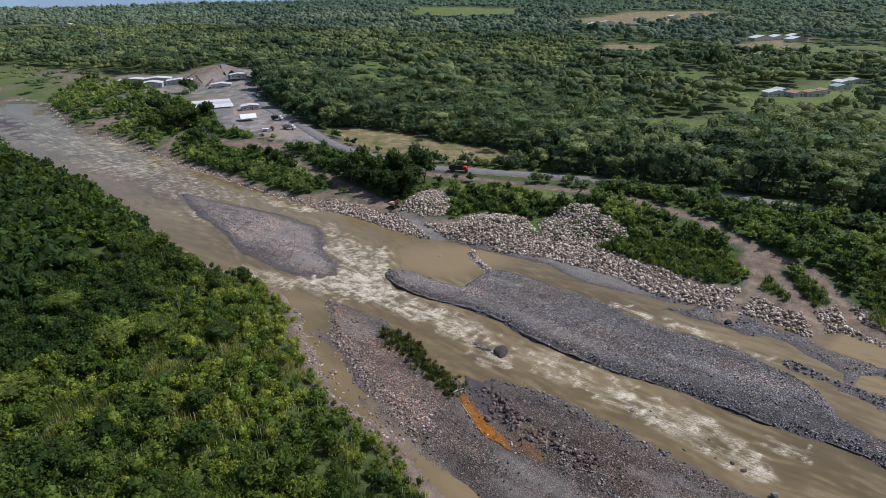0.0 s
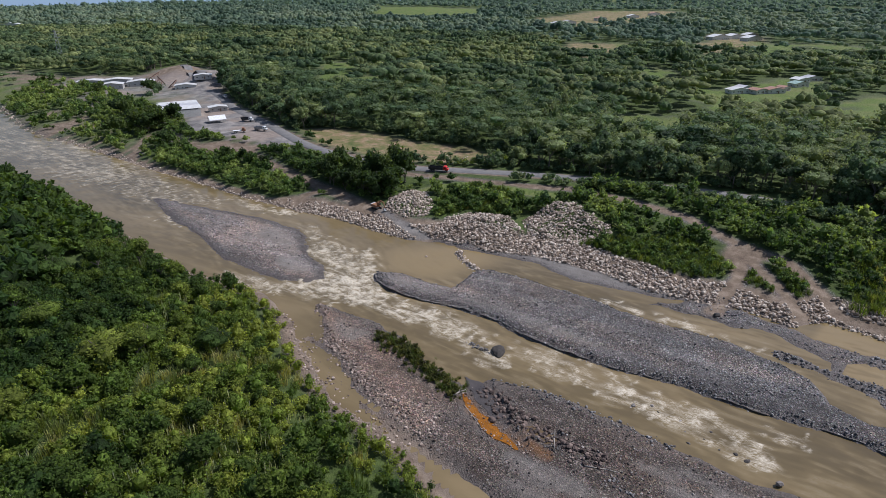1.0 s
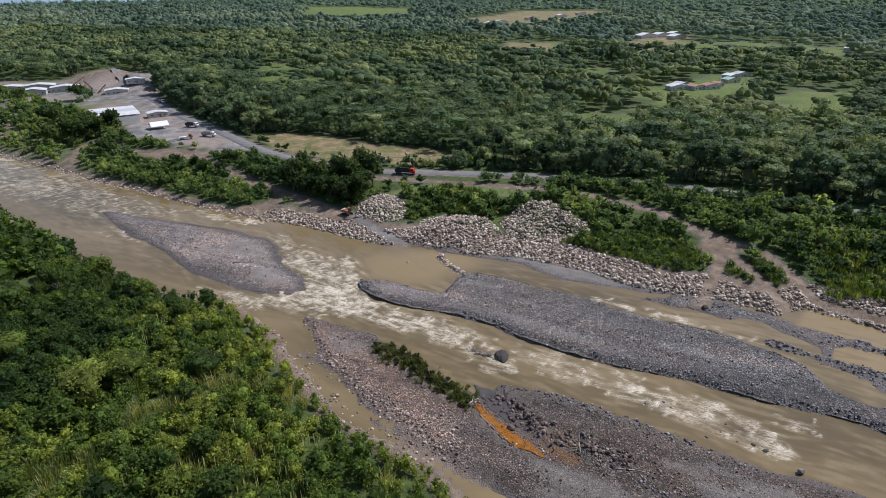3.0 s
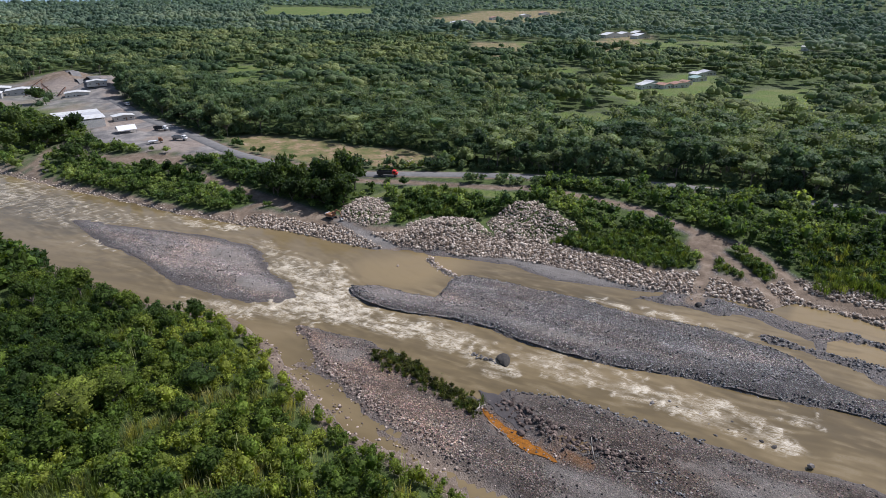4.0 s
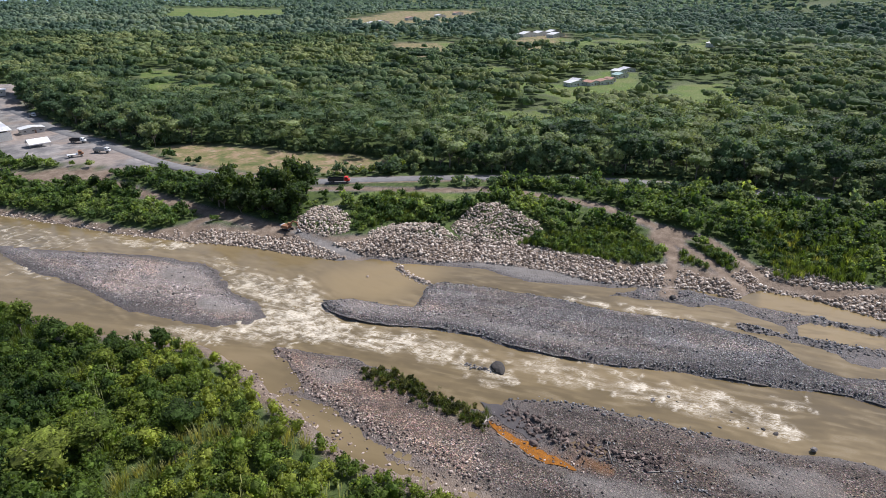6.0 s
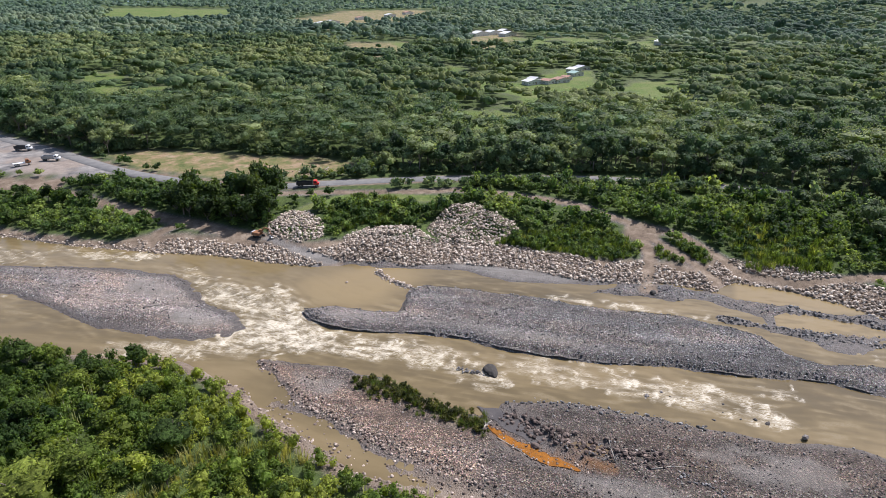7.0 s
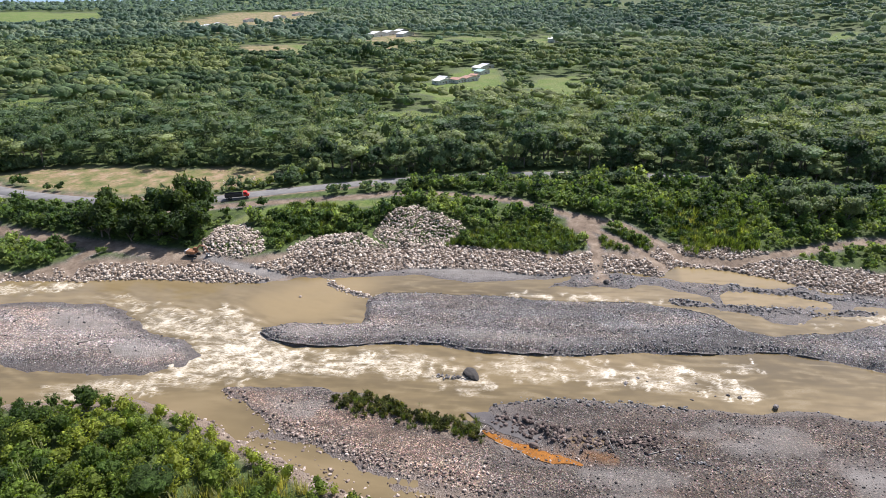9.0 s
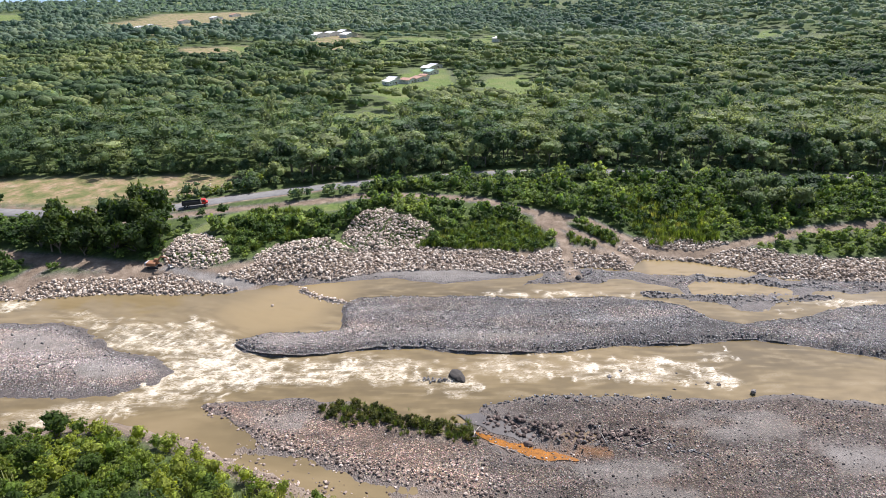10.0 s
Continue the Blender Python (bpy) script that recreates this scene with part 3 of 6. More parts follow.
def fill_mesh(name, verts, faces, sides, materials, smooth=False, slots=None, **floats):
    """A mesh from arrays, quickly: all faces with the same number of sides; floats are point attributes."""
    me = bpy.data.meshes.new(name)
    verts, faces = np.asarray(verts, np.float32), np.asarray(faces, np.int32)
    me.vertices.add(len(verts))
    me.vertices.foreach_set("co", verts.ravel())
    me.loops.add(faces.size)
    me.loops.foreach_set("vertex_index", faces.ravel())
    me.polygons.add(len(faces))
    me.polygons.foreach_set("loop_start", np.arange(0, faces.size, sides, dtype=np.int32))
    if slots is not None:
        me.polygons.foreach_set("material_index", np.asarray(slots, np.int32))
    for m in materials:
        me.materials.append(m)
    for key, values in floats.items():
        me.attributes.new(key, "FLOAT", "POINT").data.foreach_set("value", np.asarray(values, np.float32))
    me.update(calc_edges=True)
    me.polygons.foreach_set("use_smooth", np.full(len(faces), smooth))
    return me


def grid_faces(nx, ny):
    i = (np.arange(ny - 1)[:, None] * nx + np.arange(nx - 1)[None, :]).ravel()
    return np.stack([i, i + 1, i + nx + 1, i + nx], 1)


def spread_out(lo, hi, fine, reach_lo, reach_hi, growth=1.07):
    inner = list(np.arange(lo, hi, fine))
    for sign, edge, reach in ((-1, inner[0], reach_lo), (1, inner[-1], reach_hi)):
        w, p, more = fine, edge, []
        while sign * (reach - p) > 0:
            w *= growth
            p += sign * w
            more.append(p)
        inner = more[::-1] + inner if sign < 0 else inner + more
    return np.array(inner)


def sand_at(px, py):
    """Where smooth sand lies over the gravel."""
    u, v = flow_coords(px, py)
    sand = step(inside(px, py, SAND_SPIT) + 1.0 * rolling(px, py, 4, 89), -0.5, 1.5)
    sand = np.maximum(sand, 0.8 * step(inside(px, py, SHORE_STRIP) + 2.5 * rolling(px, py, 8, 101), 0.5, 3))
    sand = np.maximum(sand, 0.75 * step(inside(px, py, ISLAND), 3, 9) * step(rolling(u / 3.5, v, 11, 103), 0.0, 0.16))
    sand = np.maximum(sand, 0.45 * step(inside(px, py, MIDDLE_BAR), 2, 5) * step(rolling(u / 4, v, 7, 107), 0.2, 0.34))
    return np.maximum(sand, 0.5 * step(inside(px, py, NEAR_BAR), 2, 6) * step(rolling(u / 3.5, v, 7, 105), 0.17, 0.3))


def build_ground():
    gx, gy = spread_out(-140, 175, 1.5, -4300, 4700), spread_out(70, 290, 1.5, -1500, 4700)
    px, py = (a.ravel() for a in np.meshgrid(gx, gy))
    z = height_at(px, py)
    c = cover(px, py)
    land = np.maximum(c["d_right"], c["d_left"])
    wet = (1 - step(z + 0.25 * rolling(px, py, 9, 81), 0.12, 0.5)) * (land < 3)
    wet = np.maximum(wet, 1.0 * (1 - step(np.hypot((px - 9) / 6.5, (py - 121.5) / 12) + 0.5 * rolling(px, py, 5, 83), 0.7, 1.15)))
    rust = 1 - step(beside(px, py, [(5, 122), (8, 114), (11, 110), (15, 105), (20, 101)]) + 1.2 * rolling(px, py, 3, 85), 0.4, 2.2)
    rust = np.maximum(rust, 0.4 * (1 - step(np.hypot((px - 19) / 4, (py - 108.5) / 4) + 0.5 * rolling(px, py, 3, 87), 0.5, 1.1)))
    u, v = flow_coords(px, py)
    pale = step(inside(px, py, ISLAND) + 2 * rolling(px, py, 8, 86), 1, 6) * np.clip(0.62 + 0.9 * rolling(u / 3.5, v, 9, 84), 0.05, 1)
    west = step(beside(px, py, [(-40, 175), (-30, 152), (-18, 131), (-10, 118)]) * -1 + 2 * rolling(px, py, 6, 90), -13, -5)
    pale = np.maximum(pale, 0.5 * west * step(inside(px, py, NEAR_BAR), -2, 3))
    pale = np.maximum(pale, 0.8 * (1 - step(beside(px, py, [(-36, 171), (-30, 150), (-20, 131), (-8, 114)]) + 2 * rolling(px, py, 6, 88), 1.5, 7)))
    pale = np.maximum(pale, step(inside(px, py, MIDDLE_BAR), 0, 3) * np.interp(px, [0, 30, 65], [0.45, 0.3, 0.0]) * np.clip(0.7 + 1.2 * rolling(u / 3, v, 8, 94), 0, 1))
    wet = np.maximum(wet, 0.7 * step(inside(px, py, NEAR_BAR), 0, 3) * step(px, -8, 4) * step(rolling(u / 2.5, v, 9, 96), 0.16, 0.34))
    wet = np.maximum(wet, 0.75 * step(inside(px, py, LOW_ISLAND), -1, 3) * step(rolling(u / 2, v, 8, 92), -0.05, 0.2))
    sand = sand_at(px, py)
    c["dirt"] = c["dirt"] * (1 - sand)
    brown = np.maximum(step(inside(px, py, NEAR_BAR), -3, 3), step(c["d_left"], -3, 1))
    brown = np.maximum(brown, 0.7 * step(inside(px, py, ISLAND), 3, 9) * step(rolling(u / 3, v, 12, 109), -0.1, 0.1))
    me = fill_mesh("ground", np.stack([px, py, z], 1), grid_faces(len(gx), len(gy)), 4, [GROUND], True,
                   wet=wet, rust=rust * 0.55, dirt=c["dirt"], yard=c["yard"], turf=c["turf"], field=c["field"], pale=pale, brown=brown, sand=sand, woods=c["floor"])
    return tagged(new("ground", me), "gravel river bed, earth banks and wooded valley floor", "ground", kind="structure")


ground = build_ground()

# rapids: place, half length, half width, bearing from the river's way, strength
RAPIDS = [(-27, 192, 22, 9, -0.75, 1.0), (-36, 185, 16, 6, 0.3, 0.95), (-22, 176, 14, 6, 0.1, 0.9), (-44, 181, 12, 4, 0.3, 0.7), (-38, 214, 14, 7, -0.5, 0.75),
          (-46, 232, 14, 5, -0.2, 0.55), (-12, 168, 12, 5, 0.0, 0.8), (0, 159, 14, 6, 0.0, 0.8), (8, 151, 12, 5, 0.0, 0.65), (13, 139, 7, 4, 0.1, 0.7),
          (30, 134, 14, 6, 0.0, 0.62), (46, 119.5, 11, 6, -0.1, 0.72), (53, 112, 10, 6, 0.0, 0.66), (62, 104, 9, 5, 0.0, 0.6), (74, 103, 5, 3, 0.2, 0.7), (63, 97, 6, 3, 0.0, 0.7),
          (-76, 266, 12, 4, 0.0, 0.62), (-83, 273, 12, 3, 0.0, 0.55), (-120, 280, 20, 9, 0.0, 0.55), (-133, 298, 16, 7, 0.0, 0.55), (-106, 252, 12, 5, 0.1, 0.6),
          (-60, 189, 14, 4, 0.2, 0.7), (-165, 325, 18, 9, 0.0, 0.55), (-199, 369, 14, 6, 0.0, 0.55), (-235, 385, 22, 8, 0.0, 0.5), (-62, 258, 8, 3, 0.1, 0.9),
          (57, 164, 9, 2.5, -0.1, 0.75), (71, 152, 10, 2.5, 0.0, 0.7), (85, 138, 9, 2.5, 0.0, 0.5), (129, 92, 14, 3, 0.0, 0.6), (110, 103, 9, 2, 0.1, 0.4)]
RIFFLES = [(-300, 448, 30, 22, 0.0, 0.5), (-255, 408, 30, 20, 0.0, 0.55), (-215, 368, 30, 18, 0.0, 0.6), (-175, 333, 30, 18, 0.0, 0.6), (-140, 305, 26, 14, 0.0, 0.6), (-105, 282, 22, 6, 0.0, 0.55)]


def build_water():
    along, across = spread_out(-330, 22, 0.66, -760, 330, 1.04), spread_out(101, 178, 0.62, 40, 220, 1.07)
    u, v = (a.ravel() for a in np.meshgrid(along, across))
    c, s = math.cos(FLOW), math.sin(FLOW)
    px, py = u * c - v * s, u * s + v * c
    foam, plume = np.zeros(px.shape), np.zeros(px.shape)
    g = np.random.default_rng(97)
    for rx, ry, a, b, turn, strength in RAPIDS + RIFFLES:
        choppy = b > 1 and strength <= 0.6 and a > 20 and rx < -100
        cc, ss = math.cos(FLOW + turn), math.sin(FLOW + turn)
        q = np.hypot(((px - rx) * cc + (py - ry) * ss) / (a * 1.2), (-(px - rx) * ss + (py - ry) * cc) / (b * 1.3))
        foam = np.maximum(foam, (0.85 if choppy else 1.0) * strength * (1 - step(q + 0.5 * rolling(px, py, 5, 91), 0.3, 1.35)))
        for _ in range(int(4 + a * b * strength / (2.2 if choppy else 2.6))):
            # one breaking wave: a sharp curved front with froth trailing upstream of it
            fa, fb = g.uniform(-1, 1) * a, g.uniform(-1, 1) * b
            wx_, wy_ = rx + fa * cc - fb * ss, ry + fa * ss + fb * cc
            way = FLOW + turn + g.normal() * 0.22
            length, half, power = g.uniform(1.5, 6.0) * (0.5 + strength * 0.6), g.uniform(0.5, 1.7), strength * g.uniform(0.6, 1.25)
            if g.uniform() < (0.85 if choppy else 0.5):
                far_off = 1.0 + 0.5 * (rx < -150)
                length, half = far_off * g.uniform(0.7, 1.8), far_off * g.uniform(0.7, 2.2)
                power *= 1.25
            e, f = math.cos(way), math.sin(way)
            near_by = np.flatnonzero((np.abs(px - wx_) < 12) & (np.abs(py - wy_) < 12))
            du = (px[near_by] - wx_) * e + (py[near_by] - wy_) * f
            dv = -(px[near_by] - wx_) * f + (py[near_by] - wy_) * e
            du = du + dv * dv * g.uniform(0.02, 0.25)
            body = np.clip(1 + du / length, 0, 1) ** 1.3 * (1 - step(du, -0.2, 0.5)) * (1 - step(np.abs(dv) / half, 0.55, 1.15))
            plume[near_by] = np.maximum(plume[near_by], power * body)
    # the current's way bends with the rapids; froth is smeared along it
    pull, weigh = np.zeros(px.shape), np.full(px.shape, 0.25)
    for rx, ry, a, b, turn, strength in RAPIDS:
        w = strength * np.exp(-((px - rx) ** 2 + (py - ry) ** 2) / (0.8 * a) ** 2)
        pull += w * turn
        weigh += w
    way = FLOW + pull / weigh + 0.5 * rolling(px, py, 14, 98, 2)
    streak = np.zeros(px.shape)
    for k in np.linspace(-2.2, 2.2, 11):
        streak += rolling(px + k * np.cos(way), py + k * np.sin(way), 1.1, 99, 2)
    streak = np.clip(0.5 + 0.24 * (streak - streak.mean()) / streak.std(), 0, 1)
    main = np.maximum(inside(px, py, LEFT_LAND), inside(px, py, RIGHT_LAND))
    still = np.hypot((px - 2) / 22, (py - 203) / 14)
    ponds = np.maximum(inside(px, py, POND_UPPER), inside(px, py, POND_LOWER))
    cloudy = np.maximum(1 - step(still + 0.3 * rolling(px, py, 12, 96), 0.45, 1.4), step(ponds, -2, 1))
    foam = np.maximum(foam, 0.26 * step(still, 0.9, 1.3) * step(-main, 2, 12))
    z = 0.07 * rolling(px, py, 5, 93) + foam * 0.35 * rolling(u / 2, v, 3.2, 95, 2) + 0.30 * plume
    me = fill_mesh("water", np.stack([px, py, z], 1), grid_faces(len(along), len(across)), 4, [WATER], True, foam=foam, plume=plume, streak=streak, cloudy=cloudy)
    return tagged(new("water", me), "silty brown river with white rapids", "river", kind="structure")


water = build_water()


def smooth_line(points, gap):
    """Even points along a line, rounded at its corners."""
    p = np.array([points[0], *points, points[-1]], float)
    out = []
    for k in range(1, len(p) - 2):
        n = max(2, int(np.linalg.norm(p[k + 1] - p[k]) / gap))
        f = np.linspace(0, 1, n, endpoint=False)[:, None]
        out.append(0.5 * (2 * p[k] + (p[k + 1] - p[k - 1]) * f + (2 * p[k - 1] - 5 * p[k] + 4 * p[k + 1] - p[k + 2]) * f ** 2
                          + (3 * p[k] - p[k - 1] - 3 * p[k + 1] + p[k + 2]) * f ** 3))
    return np.concatenate(out)


def build_road(name, points, half, lift, material, label):
    line = smooth_line(points, 4.0)
    way = np.gradient(line, axis=0)
    way /= np.linalg.norm(way, axis=1)[:, None]
    side = np.stack([-way[:, 1], way[:, 0]], 1)
    rows = [line + side * w for w in (-half - 0.3, -half, 0, half, half + 0.3)]
    drop = (-0.35, 0.0, 0.07, 0.0, -0.35)
    zc = height_at(line[:, 0], line[:, 1])
    verts = np.concatenate([np.column_stack([r, np.maximum(height_at(r[:, 0], r[:, 1]) if d < 0 else zc, zc) + lift + d]) for r, d in zip(rows, drop)])
    me = fill_mesh(name, verts, grid_faces(len(line), 5), 4, [material], True)
    return tagged(new(name, me), label, "road", kind="structure")


build_road("road", ROAD_LINE, 3.4, 0.22, ASPHALT, "grey two-lane asphalt road beside the forest")


def build_cut_edge():
    """The undercut rim of the long bar: a lip of gravel over a damp face."""
    line = smooth_line([(-19.5, 192), (-18.5, 187), (-13, 178), (-4, 172), (7.5, 165), (17, 158), (23, 149.5), (33, 140), (44, 131.5), (57, 124), (70, 113), (84, 104), (94, 93)], 0.8)
    way = np.gradient(line, axis=0)
    way /= np.linalg.norm(way, axis=1)[:, None]
    side = np.stack([-way[:, 1], way[:, 0]], 1)
    far = np.linspace(0, 1, len(line))
    line = line + side * (0.9 * rolling(line[:, 0], line[:, 1], 4, 141))[:, None]
    top = np.interp(far, [0, 0.03, 0.2, 0.6, 1], [0.1, 0.95, 0.75, 0.45, 0.35]) * (1 + 1.3 * rolling(line[:, 0], line[:, 1], 5, 143))
    rows = []
    for out, z in ((0.35, -0.4 + 0 * top), (0.4, top * 0.55), (-0.05, top * 0.95), (0.5, top), (2.6, np.maximum(top, 0.3))):
        p = line + side * out
        rows.append(np.column_stack([p, z if out < 2 else np.minimum(z, height_at(p[:, 0], p[:, 1])) - 0.25]))
    me = fill_mesh("bank_edge", np.concatenate(rows), grid_faces(len(line), 5), 4, [GROUND], False, wet=np.repeat([0.7, 0.5, 0.3, 0.0, 0.0], len(line)))
    return tagged(new("bank_edge", me), "undercut damp edge of the long gravel bar", "river bank", kind="structure")


build_cut_edge()

# ---- foliage ----


def part(name, mesh, parent, label="", m=None):
    """One mesh object as a part of a thing."""
    ob = new(name, mesh)
    ob.parent = parent
    if m is not None:
        ob.matrix_basis = m
    return tagged(ob, label)


def leaf_cards(g, lobes, count, size, flat=0.5, long=1.0):
    """Folded leaf clumps on the skin of some lobes: vertices in fours."""
    lobes = np.array(lobes, float)
    pick = g.choice(len(lobes), count, p=lobes[:, 3] ** 2 / np.sum(lobes[:, 3] ** 2))
    d = g.normal(size=(count, 3))
    d[:, 2] = np.abs(d[:, 2]) * 1.0 - 0.25
    d /= np.linalg.norm(d, axis=1)[:, None]
    reach = lobes[pick, 3] * g.uniform(0.78, 1.2, count)
    at = lobes[pick, :3] + d * np.stack([reach, reach, reach * lobes[pick, 4] / lobes[pick, 3]], 1)
    n = d * 0.6 + g.normal(size=(count, 3)) * 0.6 + np.array([0, 0, flat])
    n /= np.linalg.norm(n, axis=1)[:, None]
    t = np.cross(n, g.normal(size=(count, 3)))
    t /= np.linalg.norm(t, axis=1)[:, None]
    b = np.cross(n, t)
    s = (size * g.uniform(0.6, 1.35, count))[:, None]
    droop = n * s * 0.22
    v = np.stack([at - t * s * 0.6 * long, at + b * s * 0.36 - droop, at + t * s * 0.6 * long - droop * 0.6, at - b * s * 0.36 - droop], 1)
    return v.reshape(-1, 3)


def blob(g, cx, cy, cz, r, rz, rings=3, sides=6):
    """A lumpy dome of few quads, open below."""
    rows = []
    turns = np.linspace(0, 1, rings + 2) ** 0.85 * math.pi * 0.68
    for k, a in enumerate(turns):
        for j in range(sides):
            w = 2 * math.pi * (j + 0.5 * (k % 2)) / sides
            q = r * g.uniform(0.85, 1.12)
            rows.append((cx + q * math.sin(a) * math.cos(w), cy + q * math.sin(a) * math.sin(w), cz + rz * (math.cos(a) + (g.uniform(-0.12, 0.12) if k else 0))))
    faces = []
    for k in range(rings + 1):
        for j in range(sides):
            faces.append((k * sides + j, (k + 1) * sides + j, (k + 1) * sides + (j + 1) % sides, k * sides + (j + 1) % sides))
    return np.array(rows), np.array(faces)


def crown_arrays(g, radius, tall, base, lobe_count, cards, size, rings=2, sides=5, flat=0.5, spread=0.62, cores=99):
    """Vertices and quads of a crown: lobed core and leaf clumps; z counts from the tree's foot."""
    lobes = [(0, 0, base + tall * 0.5, radius * 0.62, tall * 0.42)]
    for k in range(lobe_count):
        w = 2 * math.pi * (k + g.uniform(0, 0.7)) / lobe_count
        q = radius * spread * g.uniform(0.7, 1.1)
        r = radius * g.uniform(0.36, 0.56)
        lobes.append((q * math.cos(w), q * math.sin(w), base + tall * g.uniform(0.28, 0.78), r, r * g.uniform(0.55, 0.85) * min(1.4, tall / radius)))
    vs, fs, n = [], [], 0
    for x, y, z, r, rz in lobes[:cores]:
        v, f = blob(g, x, y, z, r * 0.86, rz * 0.86, rings, sides)
        vs.append(v), fs.append(f + n)
        n += len(v)
    v = leaf_cards(g, lobes, cards, size, flat)
    vs.append(v), fs.append(np.arange(len(v)).reshape(-1, 4) + n)
    return np.concatenate(vs), np.concatenate(fs)


def limb(v, f, p0, p1, r0, r1, sides=5):
    """Adds one tapered limb to lists of vertices and quads."""
    p0, p1 = Vector(p0), Vector(p1)
    a = (p1 - p0).normalized()
    u = a.orthogonal().normalized()
    w = a.cross(u)
    n = len(v)
    for p, r in ((p0, r0), (p1, r1)):
        for k in range(sides):
            q = 2 * math.pi * k / sides
            v.append(p + u * (r * math.cos(q)) + w * (r * math.sin(q)))
    for k in range(sides):
        f.append((n + k, n + (k + 1) % sides, n + sides + (k + 1) % sides, n + sides + k))


def trunk_arrays(g, base, radius, thick, limbs, sides=5):
    v, f = [], []
    lean = g.normal(size=2) * 0.25
    fork = (lean[0], lean[1], base * 0.8)
    limb(v, f, (0, 0, -0.6), fork, thick, thick * 0.7, sides)
    for k in range(limbs):
        w = 2 * math.pi * (k + g.uniform(0, 0.6)) / limbs
        q = radius * g.uniform(0.4, 0.65)
        limb(v, f, fork, (q * math.cos(w), q * math.sin(w), base + radius * g.uniform(0.3, 0.9)), thick * 0.55, thick * 0.2, max(3, sides - 1))
    return np.array([tuple(p) for p in v]), np.array(f)


def scatter(region, gap, keep, seed):
    """Jittered places on a grid for which keep(x, y) holds."""
    g = np.random.default_rng(seed)
    x0, y0, x1, y1 = region
    px, py = (a.ravel() for a in np.meshgrid(np.arange(x0, x1, gap), np.arange(y0, y1, gap)))
    px = px + g.uniform(-0.48, 0.48, px.size) * gap
    py = py + g.uniform(-0.48, 0.48, py.size) * gap
    ok = keep(px, py)
    return px[ok], py[ok]


def planted(kinds, px, py, sizes, seed, tints=None):
    """Many plants as one set of arrays: copies of the kinds, turned, scaled and tinted."""
    g = np.random.default_rng(seed)
    pz = height_at(px, py)
    which = g.integers(0, len(kinds), len(px))
    turn = g.uniform(0, 2 * math.pi, len(px))
    tints = g.beta(2, 2, len(px)) if tints is None else tints
    vs, fs, ts, n = [], [], [], 0
    for k, (kv, kf) in enumerate(kinds):
        i = np.flatnonzero(which == k)
        if not len(i):
            continue
        c, s, q = np.cos(turn[i])[:, None], np.sin(turn[i])[:, None], sizes[i][:, None]
        hq = q * g.uniform(0.85, 1.2, len(i))[:, None]
        v = np.stack([(kv[None, :, 0] * c - kv[None, :, 1] * s) * q + px[i][:, None],
                      (kv[None, :, 0] * s + kv[None, :, 1] * c) * q + py[i][:, None], kv[None, :, 2] * hq + pz[i][:, None]], 2)
        vs.append(v.reshape(-1, 3))
        fs.append((kf[None] + (np.arange(len(i)) * len(kv))[:, None, None] + n).reshape(-1, 4))
        ts.append(np.repeat(tints[i], len(kv)))
        n += len(i) * len(kv)
    return np.concatenate(vs), np.concatenate(fs), np.concatenate(ts)


def stuff(name, arrays, material, label, category, smooth=False):
    v, f, t = arrays
    return tagged(new(name, fill_mesh(name, v, f, 4, [material], smooth, tint=t)), label, category, kind="stuff")


def in_view(px, py, margin=40):
    """The wedge of land up the valley that the flight looks over."""
    return ((px - 10) * 0.81 + (py + 5) * 0.585 > -margin) & ((px + 75) * -0.26 + (py - 40) * 0.966 > -margin)


def wood_cover(px, py):
    c = cover(px, py)
    road = beside(px, py, ROAD_LINE)
    return c, road


def tree_kind(name, g, height, radius, leaf, cards, size, lobes, flat=0.6, base_share=0.45, thick=0.32):
    """One tree with trunk and crown, standing at its own origin."""
    base = height * base_share
    cv, cf = crown_arrays(g, radius, height - base, base, lobes, cards, size, 1, 5, flat)
    tv, tf = trunk_arrays(g, base, radius, thick, 5, 6)
    tree = new(name)
    part("trunk", fill_mesh("trunk", tv, tf, 4, [BARK], True), tree)
    part("crown", fill_mesh("crown", cv, cf, 4, [leaf], False), tree)
    return tree


def plant_single(kinds, px, py, sizes, seed, sink=0.2):
    """Separate plants: the first of each kind is moved into place, the rest are copies."""
    g = np.random.default_rng(seed)
    pz = height_at(px, py)
    used = set()
    for x, y, z, s in zip(px, py, pz, sizes):
        k = int(g.integers(0, len(kinds)))
        m = pose(x, y, z - sink, g.normal() * 2.5, g.normal() * 2.5, g.uniform(0, 360)) @ Matrix.Diagonal((s, s, s * g.uniform(0.88, 1.15), 1))
        if k not in used:
            used.add(k)
            kinds[k].matrix_basis = m
        else:
            ob = copy_thing(kinds[k], Matrix.Identity(4))
            ob.matrix_basis = m
    for k, ob in enumerate(kinds):
        if k not in used:
            for o in (*ob.children_recursive, ob):
                bpy.data.objects.remove(o)


def grove(name, label, category, group, leaf, specs, px, py, sizes, seed):
    g = np.random.default_rng(seed)
    kinds = []
    for height, radius, cards, size, lobes, flat, share in specs:
        kinds.append(tagged(tree_kind(name, g, height, radius, leaf, cards, size, lobes, flat, share), label, category, group))
    plant_single(kinds, px, py, sizes, seed)


